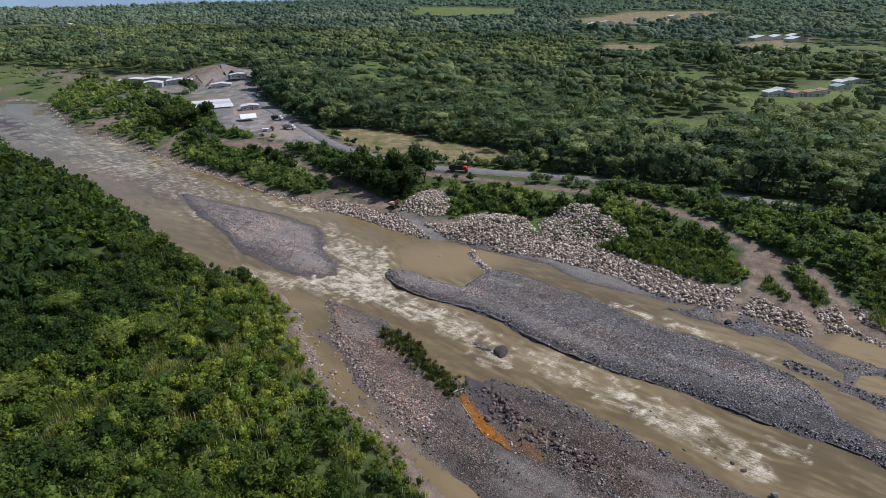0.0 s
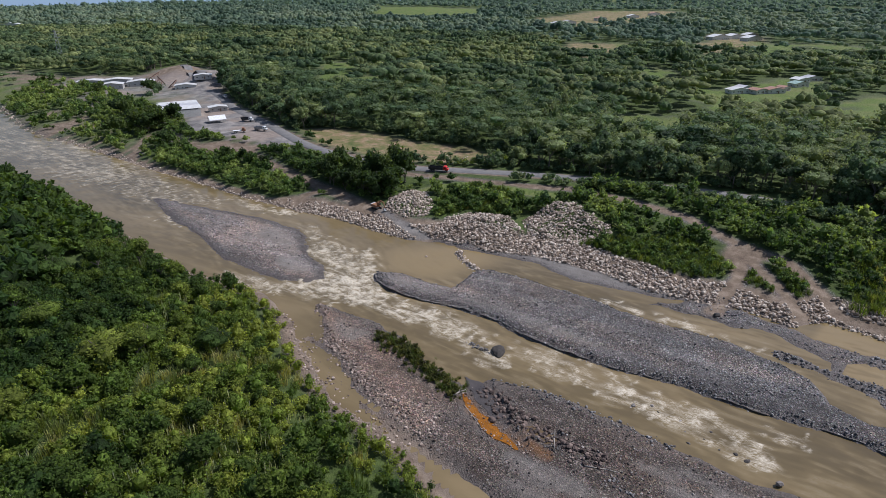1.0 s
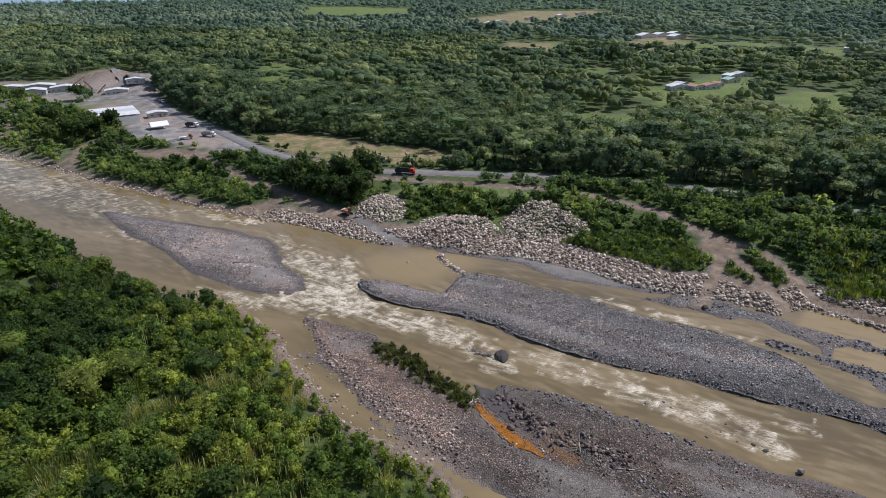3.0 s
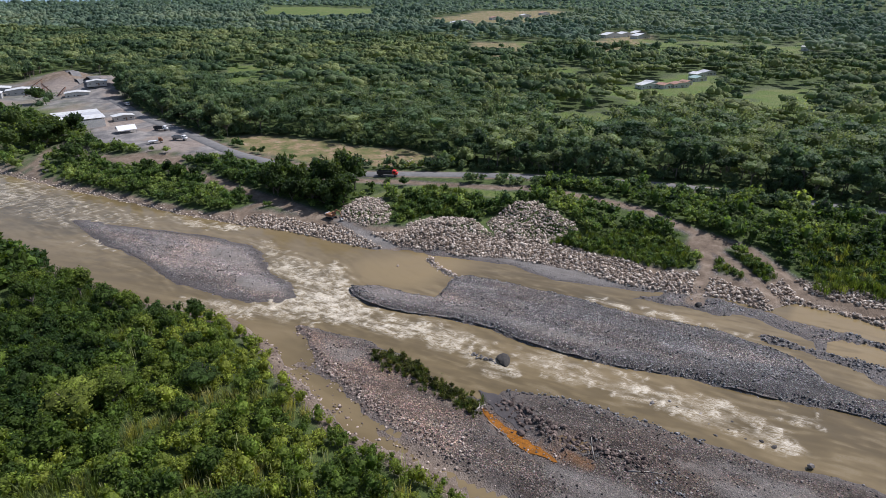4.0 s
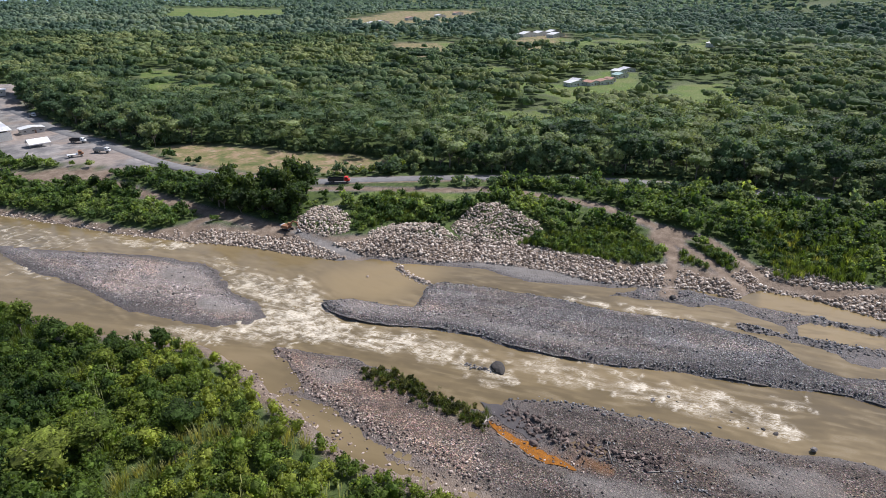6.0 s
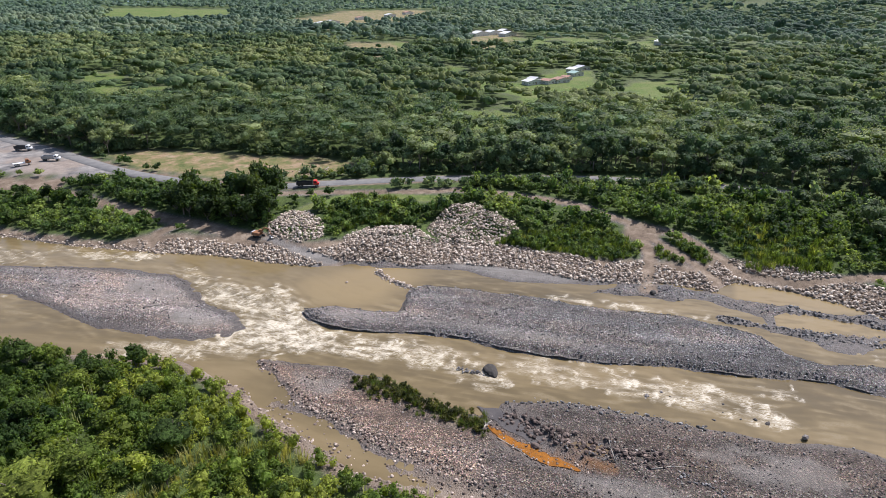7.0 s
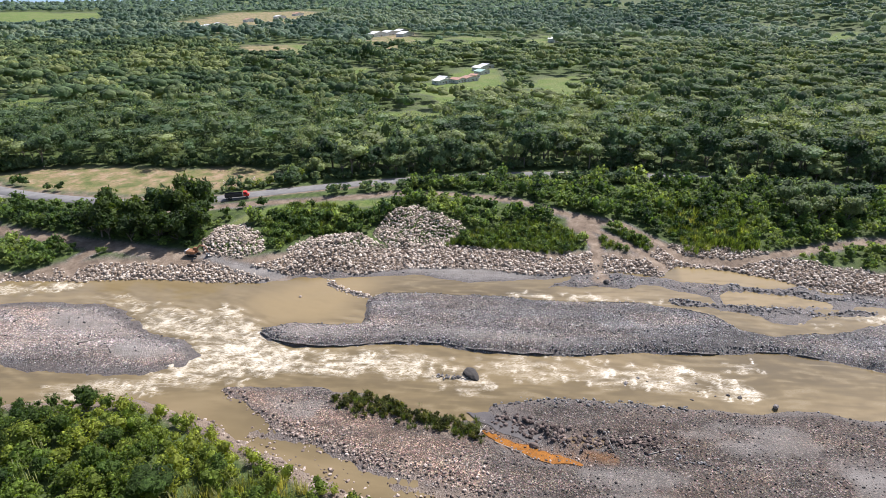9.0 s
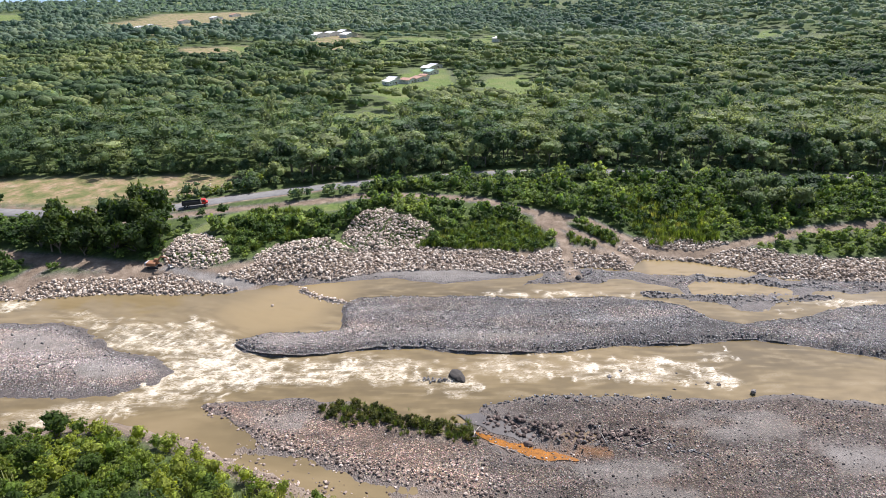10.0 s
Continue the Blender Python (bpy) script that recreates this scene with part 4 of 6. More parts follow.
# the forest across the road
def near_woods(px, py):
    c, road = wood_cover(px, py)
    sparse = (px > -150) | (c["d_right"] > 110) | (lattice(np.floor(px * 3), np.floor(py * 3), 12) > 0.8)
    sparse = sparse & ((inside(px, py, QUARRY) < -45) | (py > 612))
    return ((px < 40) | (inside(px, py, BEYOND_ROAD) > 0)) & sparse & (px > -340) & (c["d_right"] > 54) & (c["woods"] > 0.5) & (road > 8.5) & in_view(px, py) & (c["d_right"] < 210) & ((px > 45) | (road > 20) | (c["d_right"] > 90))


wx, wy = scatter((-760, 60, 520, 1000), 7.2, near_woods, 101)
edge = wood_cover(wx, wy)[1]
order = np.argsort(edge)
single = order[:290]
rest = order[290:]
size = np.random.default_rng(5).uniform(0.75, 1.3, len(wx))
grove("forest_tree", "green broadleaf tree at the forest edge beside the road", "tree", "trees of the forest edge", LEAF_TREE,
      [(14, 5.2, 300, 1.1, 7, 0.6, 0.36), (12, 4.4, 270, 1.0, 6, 0.5, 0.3), (16, 4.6, 300, 1.05, 7, 0.8, 0.45), (10, 4.2, 240, 0.95, 6, 0.4, 0.22), (13, 5.8, 320, 1.1, 8, 1.1, 0.48)],
      wx[single], wy[single], size[single], 11)
g_mid = np.random.default_rng(21)
MID_KINDS = [crown_arrays(g_mid, r, t, b, n, c, s, 1, 5, fl, sp, 2) for r, t, b, n, c, s, fl, sp in
             ((6.2, 5.0, 8.5, 8, 135, 0.95, 1.0, 0.7), (4.6, 7, 4.5, 6, 120, 0.85, 0.5, 0.6), (7.0, 4.5, 10.0, 9, 150, 0.95, 1.2, 0.74), (3.4, 10, 5.0, 6, 120, 0.8, 0.4, 0.55), (4.0, 5.5, 3.0, 6, 105, 0.8, 0.6, 0.65), (5.4, 8, 7.0, 7, 145, 0.9, 0.7, 0.66))]
# tint rises to the right: stronger sunlight put into the leaf colour
tint_mid = np.clip(0.44 + 0.22 * step(wx, 110, 220) + 0.7 * rolling(wx, wy, 60, 111) + np.random.default_rng(8).normal(size=len(wx)) * 0.24, 0, 1)
stuff("woods_near", planted(MID_KINDS, wx[rest], wy[rest], size[rest], 12, tint_mid[rest]), LEAF_EDGE, "dense green broadleaf forest beyond the road", "forest")


def mid_woods(px, py):
    c, road = wood_cover(px, py)
    thin = (px > -150) | (c["d_right"] > 120) | (lattice(np.floor(px * 3), np.floor(py * 3), 13) > 0.6)
    thin = thin & ((inside(px, py, QUARRY) < -45) | (py > 612))
    return ((c["d_right"] >= 210) | ((px <= -340) & (c["d_right"] > 25))) & (c["d_right"] < 640) & ((c["woods"] > 0.5) | (c["turf"] > 0.5) & ((np.abs(px - 262) > 90) | (np.abs(py - 465) > 100)) & (lattice(np.floor(px * 5), np.floor(py * 5), 14) > 0.8)) & (road > 9) & in_view(px, py) & thin


FAR_KINDS = [crown_arrays(g_mid, r, t, b, n, c, s, 1, 5, 0.8, 0.72, 4) for r, t, b, n, c, s in ((7.0, 5.5, 5, 6, 24, 1.5), (5.6, 7, 3, 5, 21, 1.4), (8.0, 5, 6, 7, 27, 1.6), (4.8, 8, 4, 5, 20, 1.35), (6.0, 5, 2, 5, 21, 1.45))]
mx, my = scatter((-900, 100, 1200, 1300), 12.0, mid_woods, 102)
tint = np.clip(0.56 + 0.8 * rolling(mx, my, 110, 112) + np.random.default_rng(9).normal(size=len(mx)) * 0.22, 0, 1)
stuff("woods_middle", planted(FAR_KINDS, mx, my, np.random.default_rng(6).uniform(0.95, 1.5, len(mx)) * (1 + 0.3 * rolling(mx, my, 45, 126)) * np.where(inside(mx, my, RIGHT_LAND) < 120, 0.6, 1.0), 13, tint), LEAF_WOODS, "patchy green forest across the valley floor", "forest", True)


def far_woods(px, py):
    c = cover(px, py)
    return (c["d_right"] >= 640) & (c["d_right"] < 1500) & (c["woods"] > 0.5) & in_view(px, py) 


DIM_KINDS = [crown_arrays(g_mid, r, t, b, 4, c, s, 1, 5, 0.8, 0.8, 3) for r, t, b, c, s in ((9, 7, 4, 6, 2.2), (8, 8, 3, 6, 2.2), (11, 6, 5, 7, 2.4), (7, 9, 4, 6, 2.0))]
fx, fy = scatter((-1700, 300, 2300, 2500), 19.5, far_woods, 103)
# mean tint raised, adding to the haze held in the leaf colour
tint = np.clip(0.62 + 0.9 * rolling(fx, fy, 220, 113) + np.random.default_rng(10).normal(size=len(fx)) * 0.2, 0, 1)
stuff("woods_far", planted(DIM_KINDS, fx, fy, np.random.default_rng(7).uniform(1.0, 1.6, len(fx)) * (1 + 0.4 * rolling(fx, fy, 60, 128)), 14, tint), LEAF_FAR_HAZED, "distant green forest up the valley", "forest", True)


def last_woods(px, py):
    c = cover(px, py)
    return (c["d_right"] >= 1500) & (c["woods"] > 0.5) & in_view(px, py) & (np.hypot(px, py) < 3050) & (rolling(px, py, 300, 123) < 0.45)


LAST_KINDS = [crown_arrays(g_mid, 17, 12, 2, 3, 5, 9.0, 1, 5, 0.6, 0.62, 1), crown_arrays(g_mid, 19, 11, 1, 3, 5, 9.0, 1, 5, 0.6, 0.62, 1)]
hx, hy = scatter((-2600, 700, 3050, 3050), 34.0, last_woods, 104)
tint = np.clip(0.25 + 0.5 * rolling(hx, hy, 500, 114) + np.random.default_rng(11).normal(size=len(hx)) * 0.08, 0, 1)
stuff("woods_horizon", planted(LAST_KINDS, hx, hy, np.random.default_rng(8).uniform(0.7, 1.5, len(hx)), 15, tint), LEAF_FAR_HAZED, "hazy forest near the horizon", "forest", True)

# dark trees between the river track and the road
BIG = [(-88, 318), (-80, 312), (-74, 305), (-66, 300), (-58, 296), (-53, 290), (-46, 289), (-42, 281), (-37, 284), (-36, 274), (-30, 279), (-28, 268), (-23, 275), (-22, 263),
       (-16, 271), (-9, 276), (-12, 283), (-94, 326), (-104, 330), (-50, 279), (-62, 304), (-33, 269), (-40, 276), (-26, 272), (-19, 267), (-31, 285), (-44, 284), (-15, 264), (-38, 290), (-24, 283)]
bx, by = (np.array(a, float) for a in zip(*BIG))
clear = beside(bx, by, RIVER_TRACK) > 4.5
bx, by = bx[clear], by[clear]
grove("riverside_tree", "dark green bushy tree between the dirt track and the road", "tree", "trees above the river track", LEAF_DARK,
      [(11, 4.6, 420, 1.0, 7, 0.5, 0.16), (12.5, 4.2, 420, 1.0, 7, 0.6, 0.2), (9, 4.6, 360, 1.0, 6, 0.4, 0.1)], bx, by, np.random.default_rng(31).uniform(0.85, 1.15, len(bx)) * np.interp(bx, [-100, -55, -40], [0.7, 0.8, 1.15]), 32)
YARD_TREES = [(-188, 398), (-178, 404), (-170, 398), (-182, 412), (-164, 406), (-172, 414), (-158, 412), (-205, 443), (-198, 438), (-216, 530), (-258, 531), (-147, 366)]
bx, by = (np.array(a, float) for a in zip(*YARD_TREES))
grove("yard_tree", "large dark green tree beside the quarry yard", "tree", "trees beside the yard", LEAF_DARK,
      [(16, 7.0, 300, 1.7, 7, 0.6, 0.2), (14, 6.0, 280, 1.6, 6, 0.6, 0.2)], bx, by, np.random.default_rng(33).uniform(0.75, 1.1, len(bx)), 34)


# scrub on the right bank
def right_scrub(px, py):
    c, road = wood_cover(px, py)
    rock = np.maximum.reduce([inside(px, py, p) for _, p in ROCK_BANDS])
    start = np.interp(px, [-70, -50], [2.5, 13])
    out = np.hypot(px + 30, py - 20)
    clear = np.minimum.reduce([beside(px + (px + 30) / out * e, py + (py - 20) / out * e, way) for way in (ROAD_LINE, SIDE_ROAD) for e in (4, 8, 12)])
    hidden = (px > 50) & (px < 92) & (py > 222)
    clear = np.where(hidden, np.minimum(road, beside(px, py, SIDE_ROAD)) - 0.5, clear)
    clear = np.minimum(clear, np.where((px > 125) & (px < 190), np.minimum(beside(px + (px + 30) / out * 16, py + (py - 20) / out * 16, ROAD_LINE), beside(px + (px + 30) / out * 20, py + (py - 20) / out * 20, ROAD_LINE)), 99))
    return ((c["d_right"] > start) & ((clear > 3.5) | (px > 45) & ~hidden & (lattice(np.floor(px / 3), np.floor(py / 3), 9) > np.where(px > 190, 0.1, np.where((px > 118) & (px < 182), 0.85, 0.5))) | (lattice(np.floor(px), np.floor(py), 9) > 0.75)) & ((c["d_right"] < 75) | (px > 60) & (inside(px, py, BEYOND_ROAD) < -5)) & (c["woods"] > 0.6) & (road > 6.5) & in_view(px, py, 20) & (rock < -1.5)
            & (inside(px, py, GRASS_PATCH) < 0) & (px > -340) & (px < 260) & ((px > -150) | (lattice(np.floor(px * 7), np.floor(py * 7), 5) > 0.5)) & ~((px > -22) & (px < 70) & (c["d_right"] > 52)))


def bush_arrays(g, radius, tall, lobes, cards, size):
    return crown_arrays(g, radius, tall, 0.0, lobes, cards, size, 1, 5, 0.45, 0.6, 2)


g_bush = np.random.default_rng(41)
BUSHES = [bush_arrays(g_bush, r, t, n, c, s) for r, t, n, c, s in ((2.2, 4.2, 4, 66, 0.95), (1.9, 3.4, 3, 58, 0.85), (2.5, 5.2, 4, 72, 1.0), (1.6, 2.6, 3, 50, 0.75))]
sx, sy = scatter((-480, 60, 300, 720), 3.4, right_scrub, 105)
d = inside(sx, sy, RIGHT_LAND)
bs = np.random.default_rng(12).uniform(0.55, 1.15, len(sx)) * np.where(sx < -55, 1.05, np.interp(d, [10, 20, 40], [0.65, 0.95, 1.25])) * np.interp(sx, [-300, -170, -140, -60, -45], [1.35, 1.25, 1.1, 1.1, 1.0])
tint = np.clip(0.42 + 0.25 * step(-sx, 90, 140) + 0.10 * step(sx, 50, 95) + 0.8 * rolling(sx, sy, 18, 115) + np.random.default_rng(13).normal(size=len(sx)) * 0.2, 0, 1)
stuff("bank_scrub", planted(BUSHES, sx, sy, bs, 16, tint), LEAF_SCRUB, "green scrub and young trees on the river bank", "scrub")


# the thicket on the left bank
def left_thicket(px, py):
    d = inside(px, py, LEFT_LAND)
    return (d > 1.9) & (py > 40) & (d < 190) & (px + 0.75 * py > -38) & ((px - 10) * 0.81 + (py + 5) * 0.585 > -25)


lx, ly = scatter((-420, 30, 30, 480), 2.85, left_thicket, 106)
d = inside(lx, ly, LEFT_LAND)
near = (lx > -120) & (ly < 235)
cane = (rolling(lx, ly, 9, 131) > 0.28) & (d > 5)
g_left = np.random.default_rng(43)
LUSH = [bush_arrays(g_left, r, t, n, c, s) for r, t, n, c, s in ((2.1, 3.6, 5, 135, 0.52), (1.8, 3.2, 5, 122, 0.46), (2.4, 4.8, 6, 148, 0.54), (1.5, 2.6, 4, 106, 0.42))]
# sun and cloud shade put into the tint: lit near the water, dark behind
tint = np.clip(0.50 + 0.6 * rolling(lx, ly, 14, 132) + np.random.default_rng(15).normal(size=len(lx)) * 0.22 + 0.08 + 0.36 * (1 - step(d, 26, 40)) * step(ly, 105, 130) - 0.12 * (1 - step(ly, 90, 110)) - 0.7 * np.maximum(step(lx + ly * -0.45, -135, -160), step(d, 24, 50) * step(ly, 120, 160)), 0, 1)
ls = np.random.default_rng(16).uniform(0.65, 1.2, len(lx)) * np.interp(d, [2, 5, 12, 60], [0.45, 0.85, 1.0, 1.3])
shrub_i = np.flatnonzero(near & ~cane & (d < 45) & (ly < 190))
single_i = shrub_i[np.argsort(ly[shrub_i])][:280]
rest_mask = ~cane
rest_mask[single_i] = False
far_mask = rest_mask & ~near & (lattice(np.floor(lx * 5), np.floor(ly * 5), 6) > 0.55)
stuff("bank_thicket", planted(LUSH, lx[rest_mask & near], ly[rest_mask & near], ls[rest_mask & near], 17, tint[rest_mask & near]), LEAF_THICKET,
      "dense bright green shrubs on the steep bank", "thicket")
# upstream tints lowered again, the cloud's shade painted into the leaves
stuff("upstream_thicket", planted(BUSHES, lx[far_mask], ly[far_mask], ls[far_mask] * 1.9, 18, tint[far_mask] * 0.6), LEAF_THICKET, "green shrubs and trees upstream, cloud shade in their colour", "thicket")


def shrub_kind(g, radius, tall, lobes, cards, size):
    shrub = new("shrub")
    v, f = bush_arrays(g, radius, tall, lobes, cards, size)
    part("foliage", fill_mesh("foliage", v, f, 4, [LEAF_SHRUB], False), shrub)
    tv, tf = [], []
    for k in range(4):
        w = 1.6 * k + g.uniform(0, 1)
        limb(tv, tf, (0, 0, -0.5), (radius * 0.5 * math.cos(w), radius * 0.5 * math.sin(w), tall * 0.55), 0.09, 0.03, 4)
    part("stems", fill_mesh("stems", np.array([tuple(p) for p in tv]), tf, 4, [BARK], True), shrub)
    return tagged(shrub, "leafy bright green shrub on the near river bank", "shrub", "shrubs of the near bank")


shrub_kinds = [shrub_kind(g_left, r, t, n, c, s) for r, t, n, c, s in ((2.1, 3.6, 5, 290, 0.4), (1.8, 3.2, 5, 260, 0.36), (2.5, 5.2, 6, 330, 0.42), (1.6, 2.8, 4, 220, 0.32))]
plant_single(shrub_kinds, lx[single_i], ly[single_i], ls[single_i], 19)


def cane_arrays(g, blades, tall, spread):
    """Upright arching blades in one tuft."""
    vs = []
    for _ in range(blades):
        w, q = g.uniform(0, 6.28), g.uniform(0.05, 1) * spread
        x, y = q * math.cos(w), q * math.sin(w)
        h, out = tall * g.uniform(0.55, 1.1), g.uniform(0.2, 0.8)
        ex, ey = math.cos(w + g.normal() * 0.5), math.sin(w + g.normal() * 0.5)
        wide = g.uniform(0.04, 0.085)
        sx_, sy_ = -ey * wide, ex * wide
        vs += [(x - sx_, y - sy_, -0.1), (x + sx_, y + sy_, -0.1), (x + ex * out * 0.5 + sx_, y + ey * out * 0.5 + sy_, h * 0.75), (x + ex * out * 0.5 - sx_, y + ey * out * 0.5 - sy_, h * 0.75)]
        vs += [(x + ex * out * 0.5 - sx_, y + ey * out * 0.5 - sy_, h * 0.75), (x + ex * out * 0.5 + sx_, y + ey * out * 0.5 + sy_, h * 0.75),
               (x + ex * out * 1.3 + sx_ * 0.3, y + ey * out * 1.3 + sy_ * 0.3, h), (x + ex * out * 1.3 - sx_ * 0.3, y + ey * out * 1.3 - sy_ * 0.3, h)]
    v = np.array(vs)
    return v, np.arange(len(v)).reshape(-1, 4)


g_cane = np.random.default_rng(45)
CANES = [cane_arrays(g_cane, 56, 3.2, 1.7), cane_arrays(g_cane, 50, 2.6, 1.5), cane_arrays(g_cane, 62, 2.9, 1.9)]
tint = np.clip(tint + 0.1, 0, 1)
pick = cane & near
reeds = planted(CANES, lx[pick], ly[pick], np.random.default_rng(17).uniform(0.7, 1.2, pick.sum()), 20, tint[pick])
stuff("cane_thicket", reeds, LEAF_REEDS, "tall yellow-green cane among the shrubs", "cane")


def right_grass(px, py):
    c = cover(px, py)
    patch = np.maximum.reduce([inside(px, py, GRASS_PATCH), inside(px, py, SHRUB_BAND_B), *[inside(px, py, p) for p in TRACK_GRASS]])
    return (patch > 0) & (c["dirt"] < 0.6)


gx_, gy_ = scatter((-5, 140, 125, 275), 1.8, right_grass, 107)
stuff("tall_grass", planted(CANES, gx_, gy_, np.random.default_rng(18).uniform(0.4, 0.8, len(gx_)), 21, np.random.default_rng(28).beta(1.6, 3.4, len(gx_))), LEAF_REEDS, "tall green grass on the bank above the rock", "grass")
gx_, gy_ = scatter((-5, 140, 125, 275), 2.4, lambda a, b: right_grass(a, b) & ((a + 0.3 * b > 136) | (rolling(a, b, 7, 139) > -0.05)), 108)
stuff("patch_scrub", planted(BUSHES, gx_, gy_, np.random.default_rng(19).uniform(0.35, 0.75, len(gx_)), 22), LEAF_SCRUB, "green bushes in the tall grass", "scrub")
gx_, gy_ = scatter((115, 130, 180, 192), 2.6, lambda a, b: (inside(a, b, CANE_PATCH) + 6 * rolling(a, b, 12, 133) > 0) & (rolling(a, b, 10, 135) > -0.15) & (beside(a, b, ROAD_LINE) > 7), 117)
stuff("bank_cane", planted(CANES, gx_, gy_, np.random.default_rng(47).uniform(0.8, 1.25, len(gx_)), 33, np.random.default_rng(48).beta(2, 3, len(gx_))), LEAF_REEDS, "tall bright green cane below the road", "cane")
bx, by = (np.array(a, float) for a in zip(*[(174, 134), (184, 136), (169, 139), (180, 127), (172, 146), (193, 139), (188, 128), (200, 132), (178, 141)]))
grove("roadside_tree", "dark green tree in the scrub between road and river", "tree", "trees below the road", LEAF_TREE, [(10, 4.4, 300, 0.95, 7, 0.6, 0.2), (12, 4.8, 320, 1.0, 7, 0.8, 0.3)], bx, by, np.random.default_rng(49).uniform(0.8, 1.15, len(bx)), 50)


def plume_arrays(g, count, tall):
    """Flowering cane: thin stalks, each with a pale feathery head."""
    vs = []
    for _ in range(count):
        w, q = g.uniform(0, 6.28), g.uniform(0, 1.1)
        x, y, h = q * math.cos(w), q * math.sin(w), tall * g.uniform(0.75, 1.15)
        for turn in (0.0, 1.57):
            ex, ey = math.cos(w + turn) * 0.09, math.sin(w + turn) * 0.09
            bend = g.normal() * 0.15
            vs += [(x - ex * 0.15, y - ey * 0.15, 0.0), (x + ex * 0.15, y + ey * 0.15, 0.0), (x + ex + bend * 0.6, y + ey, h * 0.82), (x - ex + bend * 0.6, y - ey, h * 0.82)]
            vs += [(x - ex + bend * 0.6, y - ey, h * 0.82), (x + ex + bend * 0.6, y + ey, h * 0.82), (x + ex * 0.2 + bend, y + ey * 0.2, h * 1.12), (x - ex * 0.2 + bend, y - ey * 0.2, h * 1.12)]
    v = np.array(vs)
    return v, np.arange(len(v)).reshape(-1, 4)


PLUMES = [plume_arrays(g_cane, 2, 3.5), plume_arrays(g_cane, 1, 3.2), plume_arrays(g_cane, 2, 3.9)]
qx_, qy_ = scatter((-100, 60, 20, 185), 2.1, lambda a, b: (inside(a, b, LEFT_LAND) > 3) & left_thicket(a, b) & (0.4 * rolling(a, b, 5, 131) + rolling(a, b, 26, 137) > 0.12), 118)
stuff("cane_plumes", planted(PLUMES, qx_, qy_, np.random.default_rng(51).uniform(0.65, 0.95, len(qx_)), 34), LEAF_PLUME, "pale feathery cane heads above the shrubs", "cane")
# trees standing out of the left thicket
lone = [(-66, 88), (-58, 100), (-82, 120), (-77, 141), (-100, 140), (-112, 172), (-95, 160), (-99, 198), (-76, 170), (-64, 178), (-88, 186), (-118, 205), (-128, 190), (-140, 215),
        (-60, 130), (-48, 118), (-70, 112), (-105, 115), (-125, 160), (-52, 160), (-56, 175), (-36, 96), (-44, 84), (-27, 108)]
lone = lone[:18]
ex_, ey_ = scatter((-170, 70, -20, 260), 15.0, lambda a, b: (inside(a, b, LEFT_LAND) > 7) & left_thicket(a, b), 109)
bx, by = (np.concatenate([np.array(a, float), e]) for a, e in zip(zip(*lone), (ex_, ey_)))
grove("bank_tree", "young dark green tree rising from the bank shrubs", "tree", "trees of the near bank", LEAF_YOUNG,
      [(6.5, 2.6, 420, 0.55, 6, 0.7, 0.25), (7.5, 3.0, 460, 0.6, 6, 0.9, 0.4), (5.5, 2.2, 380, 0.5, 5, 0.5, 0.2)], bx, by, np.random.default_rng(35).uniform(0.75, 1.25, len(bx)), 36)
wide_x, wide_y = np.array([-82.0, -75.0, -104.0, -58.0, -120.0, -92.0]), np.array([134.0, 139.0, 150.0, 141.0, 182.0, 110.0])
grove("spreading_tree", "broad flat-crowned green tree above the bank shrubs", "tree", "spreading trees of the near bank", LEAF_YOUNG,
      [(8.0, 5.0, 620, 0.55, 8, 1.2, 0.45)], wide_x, wide_y, np.array([1.1, 0.95, 1.0, 0.8, 1.1, 0.9]), 38)
# low bushes along the crest of the near bar
strip = np.repeat(smooth_line([(-15, 150), (-10, 145), (-4, 135), (1, 126), (2, 122)], 0.55), 4, axis=0)
strip = strip + np.random.default_rng(20).normal(size=strip.shape) * 1.6
tufts = strip[::2] + np.random.default_rng(29).normal(size=strip[::2].shape) * 0.8
stuff("bar_grass", planted(CANES, tufts[:, 0], tufts[:, 1], np.random.default_rng(30).uniform(0.25, 0.5, len(tufts)), 29, np.random.default_rng(30).uniform(0, 0.5, len(tufts))), LEAF_REEDS,
      "rough dark grass among the bushes on the gravel bar", "grass")
stuff("bar_bushes", planted(BUSHES, strip[:, 0], strip[:, 1], np.random.default_rng(22).uniform(0.18, 0.42, len(strip)), 23, np.random.default_rng(23).uniform(0, 0.9, len(strip))), LEAF_LOW,
      "low dark green bushes on the gravel bar's crest", "scrub")

# the field's edge: a hedge of small bushes and one tall thin tree
hedge = smooth_line([(2, 299), (14, 297), (28, 295), (42, 297), (47, 305)], 2.2)
hedge = hedge + np.random.default_rng(24).normal(size=hedge.shape) * 1.0
stuff("hedge", planted(BUSHES, hedge[:, 0], hedge[:, 1], np.random.default_rng(25).uniform(0.4, 0.8, len(hedge)), 26), LEAF_THICKET, "ragged green hedge between the field and the road", "hedge")
grove("thin_tree", "tall thin tree with an open crown beside the road", "tree", "", LEAF_TREE, [(14, 3.4, 150, 0.8, 6, 0.9, 0.62)], np.array([-24.0, 14.0, 33.0]), np.array([285.0, 300.0, 299.0]), np.array([1.0, 0.45, 0.5]), 39)

ux, uy = scatter((-150, -70, 60, 45), 6.6, lambda a, b: (inside(a, b, LEFT_LAND) > 4), 110)
stuff("lower_thicket", planted(BUSHES, ux, uy, np.random.default_rng(27).uniform(1.25, 1.9, len(ux)), 28), LEAF_THICKET, "green shrubs further down the bank", "thicket")

